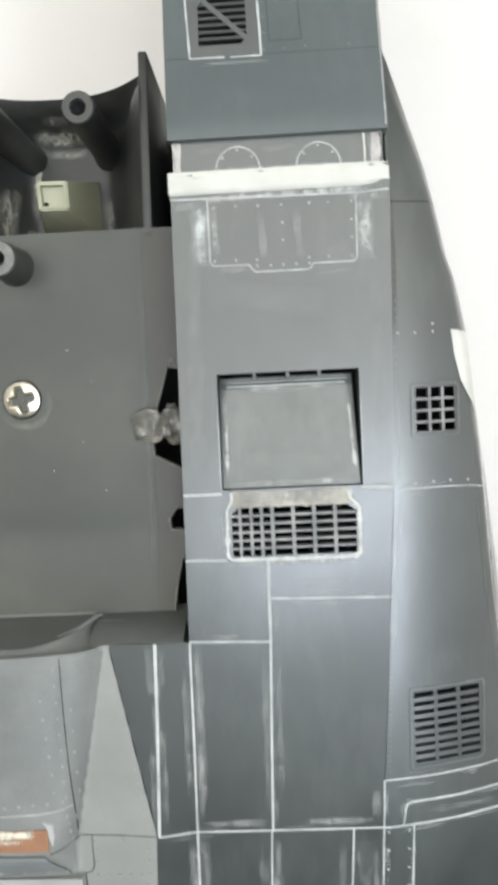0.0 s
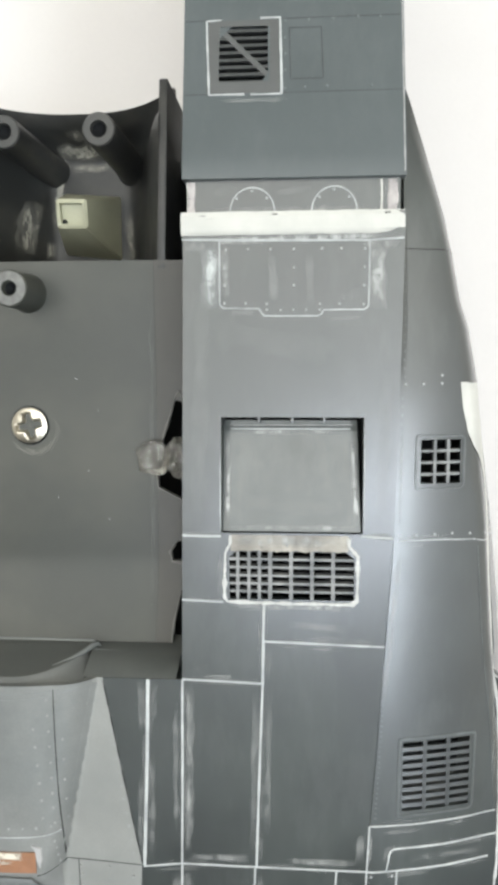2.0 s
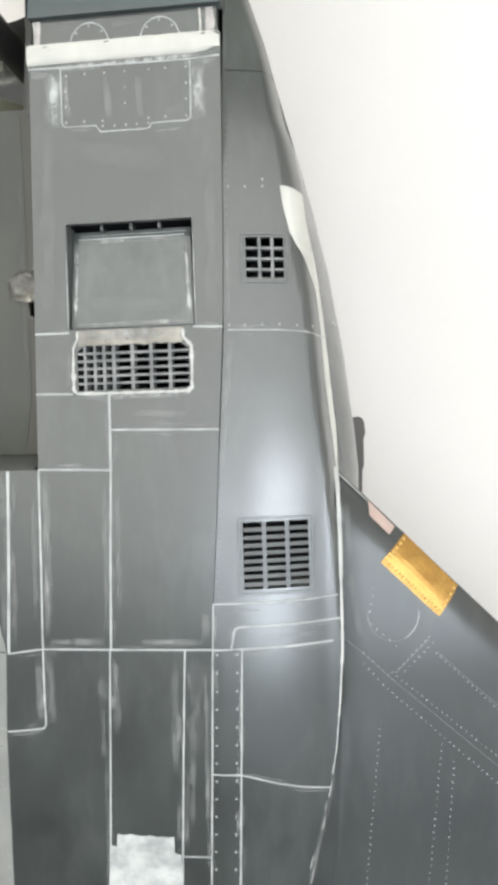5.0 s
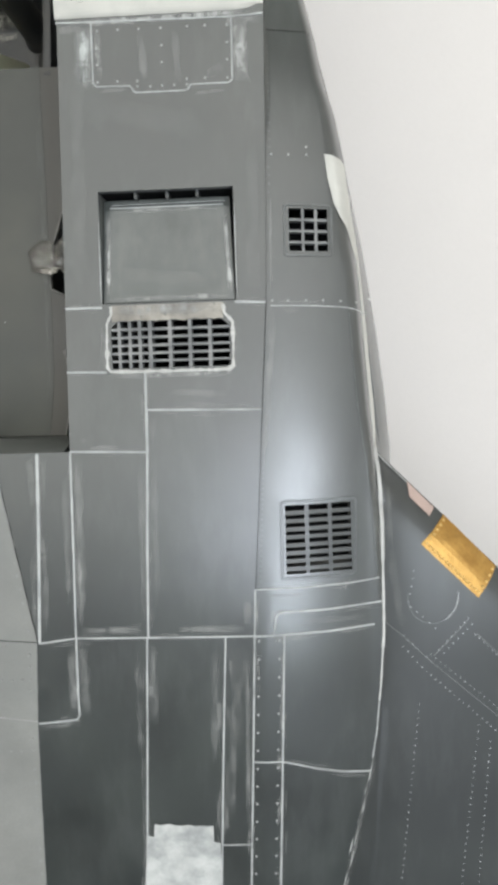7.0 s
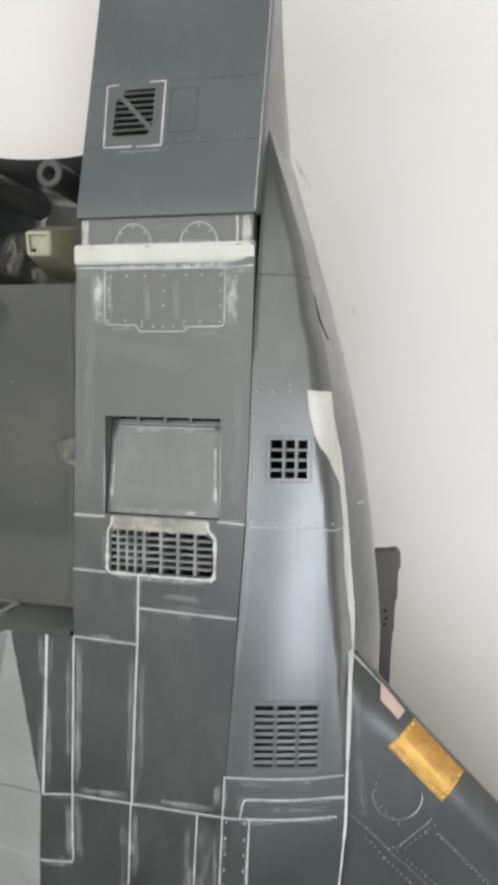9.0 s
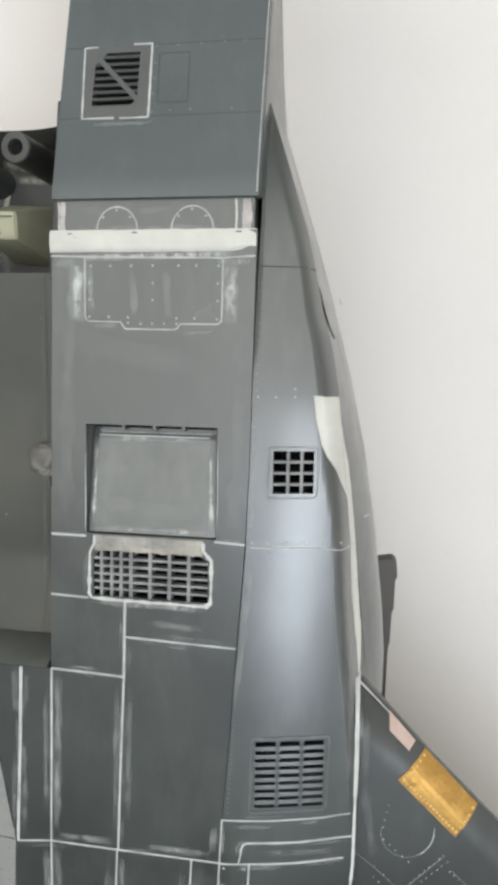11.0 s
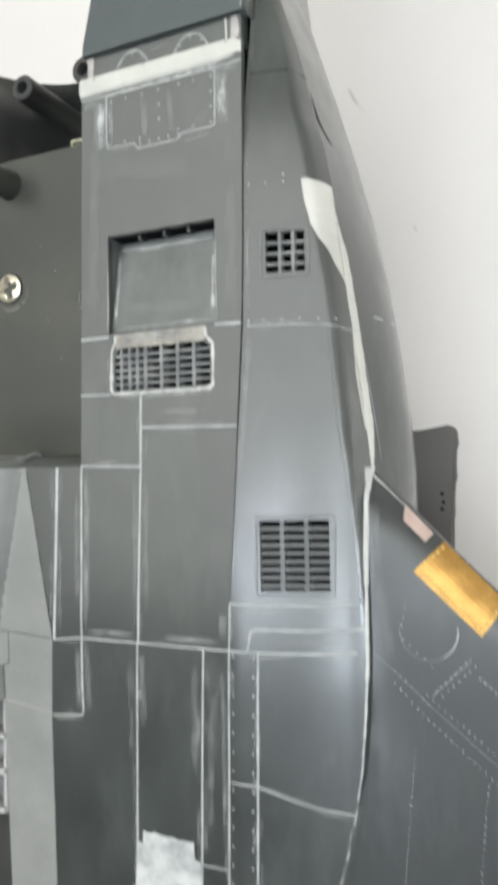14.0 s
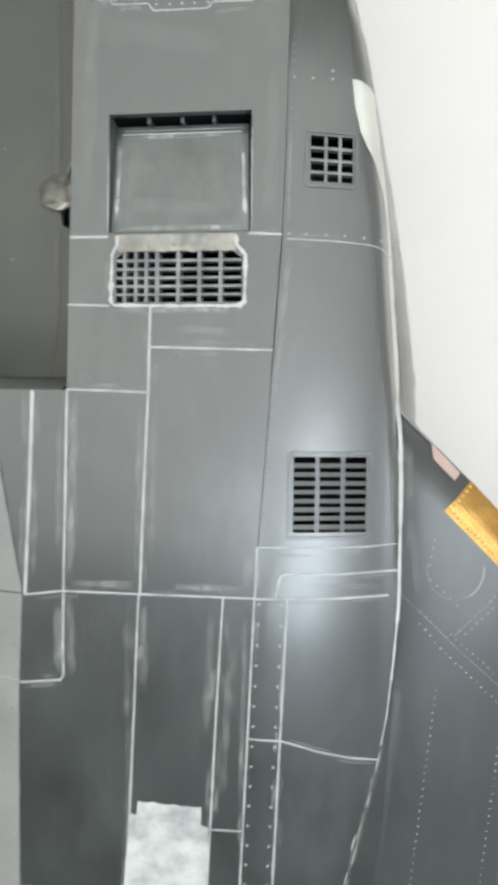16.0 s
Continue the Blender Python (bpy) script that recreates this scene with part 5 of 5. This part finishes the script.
# black discs in place of drilled holes, their shade given by colour
for x, y in ((-43.4, 44.8), (-43.4, 41.6)):
    hole_shade = bmesh.new()
    lathe(hole_shade, x, y, [(0.01, 7.95), (0.45, 7.9), (0.6, 7.5)], 12)
    part("hole_shade", hole_shade, GROOVE_SHADE, bk)
# ridges of old glue round the block and posts
GLUE_STAIN = mat("glue_stain", (0.29, 0.28, 0.24), 0.5, vary=0.3, scale=300, bump=0.3, fade=True)
over_bay = lambda x, y: bay_z(x, y) + 0.3
for pts, w, k in (([(-55.5, 36), (-55.0, 43), (-53.8, 49)], 3.0, 1.0), ([(-50.4, 42), (-50.0, 50), (-48.6, 57), (-47.6, 60.5)], 2.6, 1.3), ([(-49.5, 60.6), (-44, 60.2), (-38.5, 60.4), (-35.0, 61.0)], 2.8, 1.2),
                  ([(-47, 57.6), (-41, 57.0), (-37, 57.4)], 2.2, 0.7), ([(-32.3, 35), (-32.6, 41), (-33.2, 47)], 2.6, 0.7), ([(-52.0, 36), (-51.6, 40)], 1.5, 1.2), ([(-36, 62.5), (-46, 62.8)], 1.8, 0.6)):
    smear(pts, w * 1.25, over_bay, bay, k * 1.35, material=GLUE_STAIN)
v, f = [], []
specks = [(-29.0, 2.2), (-37, -14), (-31, -9), (-27.4, -18), (-33, 8)]
rivets_stuff("dust_specks", specks, 0.15, 0.06, deck_z, deck, LINE, "pale dust specks")
# pale lips where deck and bulkhead meet
ribbon("deck_lip", [(-58, -39.75), (-29.5, -39.75)], 0.45, lambda x, y: deck_z(x, y) + 0.05, deck, MID, lift=0.15, rough=0.15)
ribbon("deck_lip", [(-28.6, -40.3), (-12.6, -40.6)], 0.35, lambda x, y: 43.2, deck, RIM_GREY, lift=0.1, rough=0.15)
for d in (0.9, 1.9):
    ribbon("panel_line", [(x, -43.0 - d * (1 - (abs(x + 41.5) / 13.5) ** 2)) for x in steps(-54, -29, 1.0)], 0.2, sz, spine, MID, lift=0.04)
gutter_z = lambda x, y: deck_z(x, y) - 0.05 - 0.06 * (x + 18.3)
CHIP = mat("chipped_plastic", (0.115, 0.112, 0.10), 0.6, vary=0.3, scale=500, bump=0.5)
for pts, w in (([(-14.9, 4.1), (-14.2, 5.6), (-13.2, 4.2)], 0.7), ([(-15.0, 3.6), (-17.2, -3.2), (-17.9, -5.2)], 0.35), ([(-18.2, -9.8), (-18.0, -12.0), (-13.4, -14.5)], 0.4), ([(-14.5, -21.9), (-12.4, -21.7)], 0.4),
               ([(-14.8, -22.2), (-16.1, -24.0), (-15.7, -25.9), (-12.2, -26.4)], 0.7), ([(-13.9, -31.2), (-15.0, -36.5), (-15.3, -40.6)], 0.35)):
    ribbon("chipped_rim", pts, w, gutter_z, deck, CHIP, lift=0.18, rough=0.9, step=0.4, taper=True)
smear(arc(-41.4, -1.2, 4.6, 4.4, -150, 30), 1.6, lambda x, y: deck_z(x, y) + 0.02, deck, 0.5, step=0.4, material=GLUE_STAIN)
smear([(-19.2, -38), (-19.0, 24)], 1.4, deck_z, deck, 0.18)
bm = bmesh.new()
tube(bm, [(-34.5, -41.2, 48.6), (-32.0, -40.8, 46.2), (-30.2, -40.2, 44.4), (-29.0, -39.5, 43.3), (-28.3, -39.3, 42.6), (-27.7, -40.0, 42.0)], [0.25, 0.45, 0.55, 0.6, 0.5, 0.15], 10)
part("curled_lip", bm, RIM_GREY, model, "small curled lip where the arch meets the step")
# crumpled clear glue that bridges deck and intake
for cx, cy, cz, rx, ry, rz in ((-18.6, -6.3, 37.6, 3.0, 2.9, 1.5), (-14.0, -6.2, 38.0, 2.3, 3.3, 1.6)):
    bm = bmesh.new()
    bmesh.ops.create_icosphere(bm, subdivisions=3, radius=1)
    for p in bm.verts:
        k = 1 + 0.45 * noise.noise(p.co * 1.8 + Vector((cx, 0, 0))) + 0.16 * noise.noise(p.co * 4.5)
        p.co = Vector((cx + p.co.x * rx * k, cy + p.co.y * ry * k, cz + p.co.z * rz * k))
    part("clear_glue", bm, CLEAR, model, "crumpled clear glue lump", smooth=False)

# slit in the hull beside the fairing, and faint marks on the table
bm = bmesh.new()
SLIT = [hull(y, t) for y, t in ((26.0, 0.02), (24.0, 0.025), (21.5, 0.035), (19.5, 0.055), (18.0, 0.09), (17.4, 0.13))]
tube(bm, SLIT, [0.04, 0.12, 0.19, 0.2, 0.15, 0.04], 8)
part("hull_slit", bm, GROOVE_SHADE, model, "dark curved slit in the hull")
TABLE_MARK = mat("table_mark", (0.33, 0.31, 0.28), 0.8, bump=0.0, fade=True)
table = bpy.data.objects["table_top"]
for pts, w, k in (([(11.0, 83.4), (13.9, 77.7), (16.9, 72.8)], 2.2, 0.3), ([(13.2, 78.8), (14.6, 76.4)], 1.3, 0.5), ([(31.6, 33.4), (32.8, 31.0)], 2.0, 0.25)):
    smear(pts, w, lambda x, y: TABLE + 0.02, table, k, step=0.5, material=TABLE_MARK)
# ------------------------------------------------------------------ pylon under the wing
bm = bmesh.new()
outline = [(28, -35.4), (43.5, -35.0), (49.4, -33.8), (50.5, -35.0), (50.8, -38.6), (50.0, -39.4), (50.2, -46.8), (49.5, -47.6), (49.5, -55.6), (48.9, -56.4), (48.8, -78), (28, -78)]
lo = [bm.verts.new((x, y, -14.5)) for x, y in outline]
hi = [bm.verts.new((x, y, -9.0)) for x, y in outline]
bm.faces.new(hi)
bm.faces.new(lo[::-1])
for k in range(len(outline)):
    j = (k + 1) % len(outline)
    bm.faces.new((lo[k], lo[j], hi[j], hi[k]))
bmesh.ops.bevel(bm, geom=list(bm.edges), offset=0.25, segments=2, affect="EDGES")
pylon = part("pylon", bm, DARK, model, "dark grey pylon end below the wing")
for x, y in ((47.3, -50.0), (47.6, -52.0), (47.2, -53.6)):
    rivet(x, y, lambda p, q: -9.0, pylon, dome_mesh("pin", 0.45, 0.3, GROOVE_SHADE))
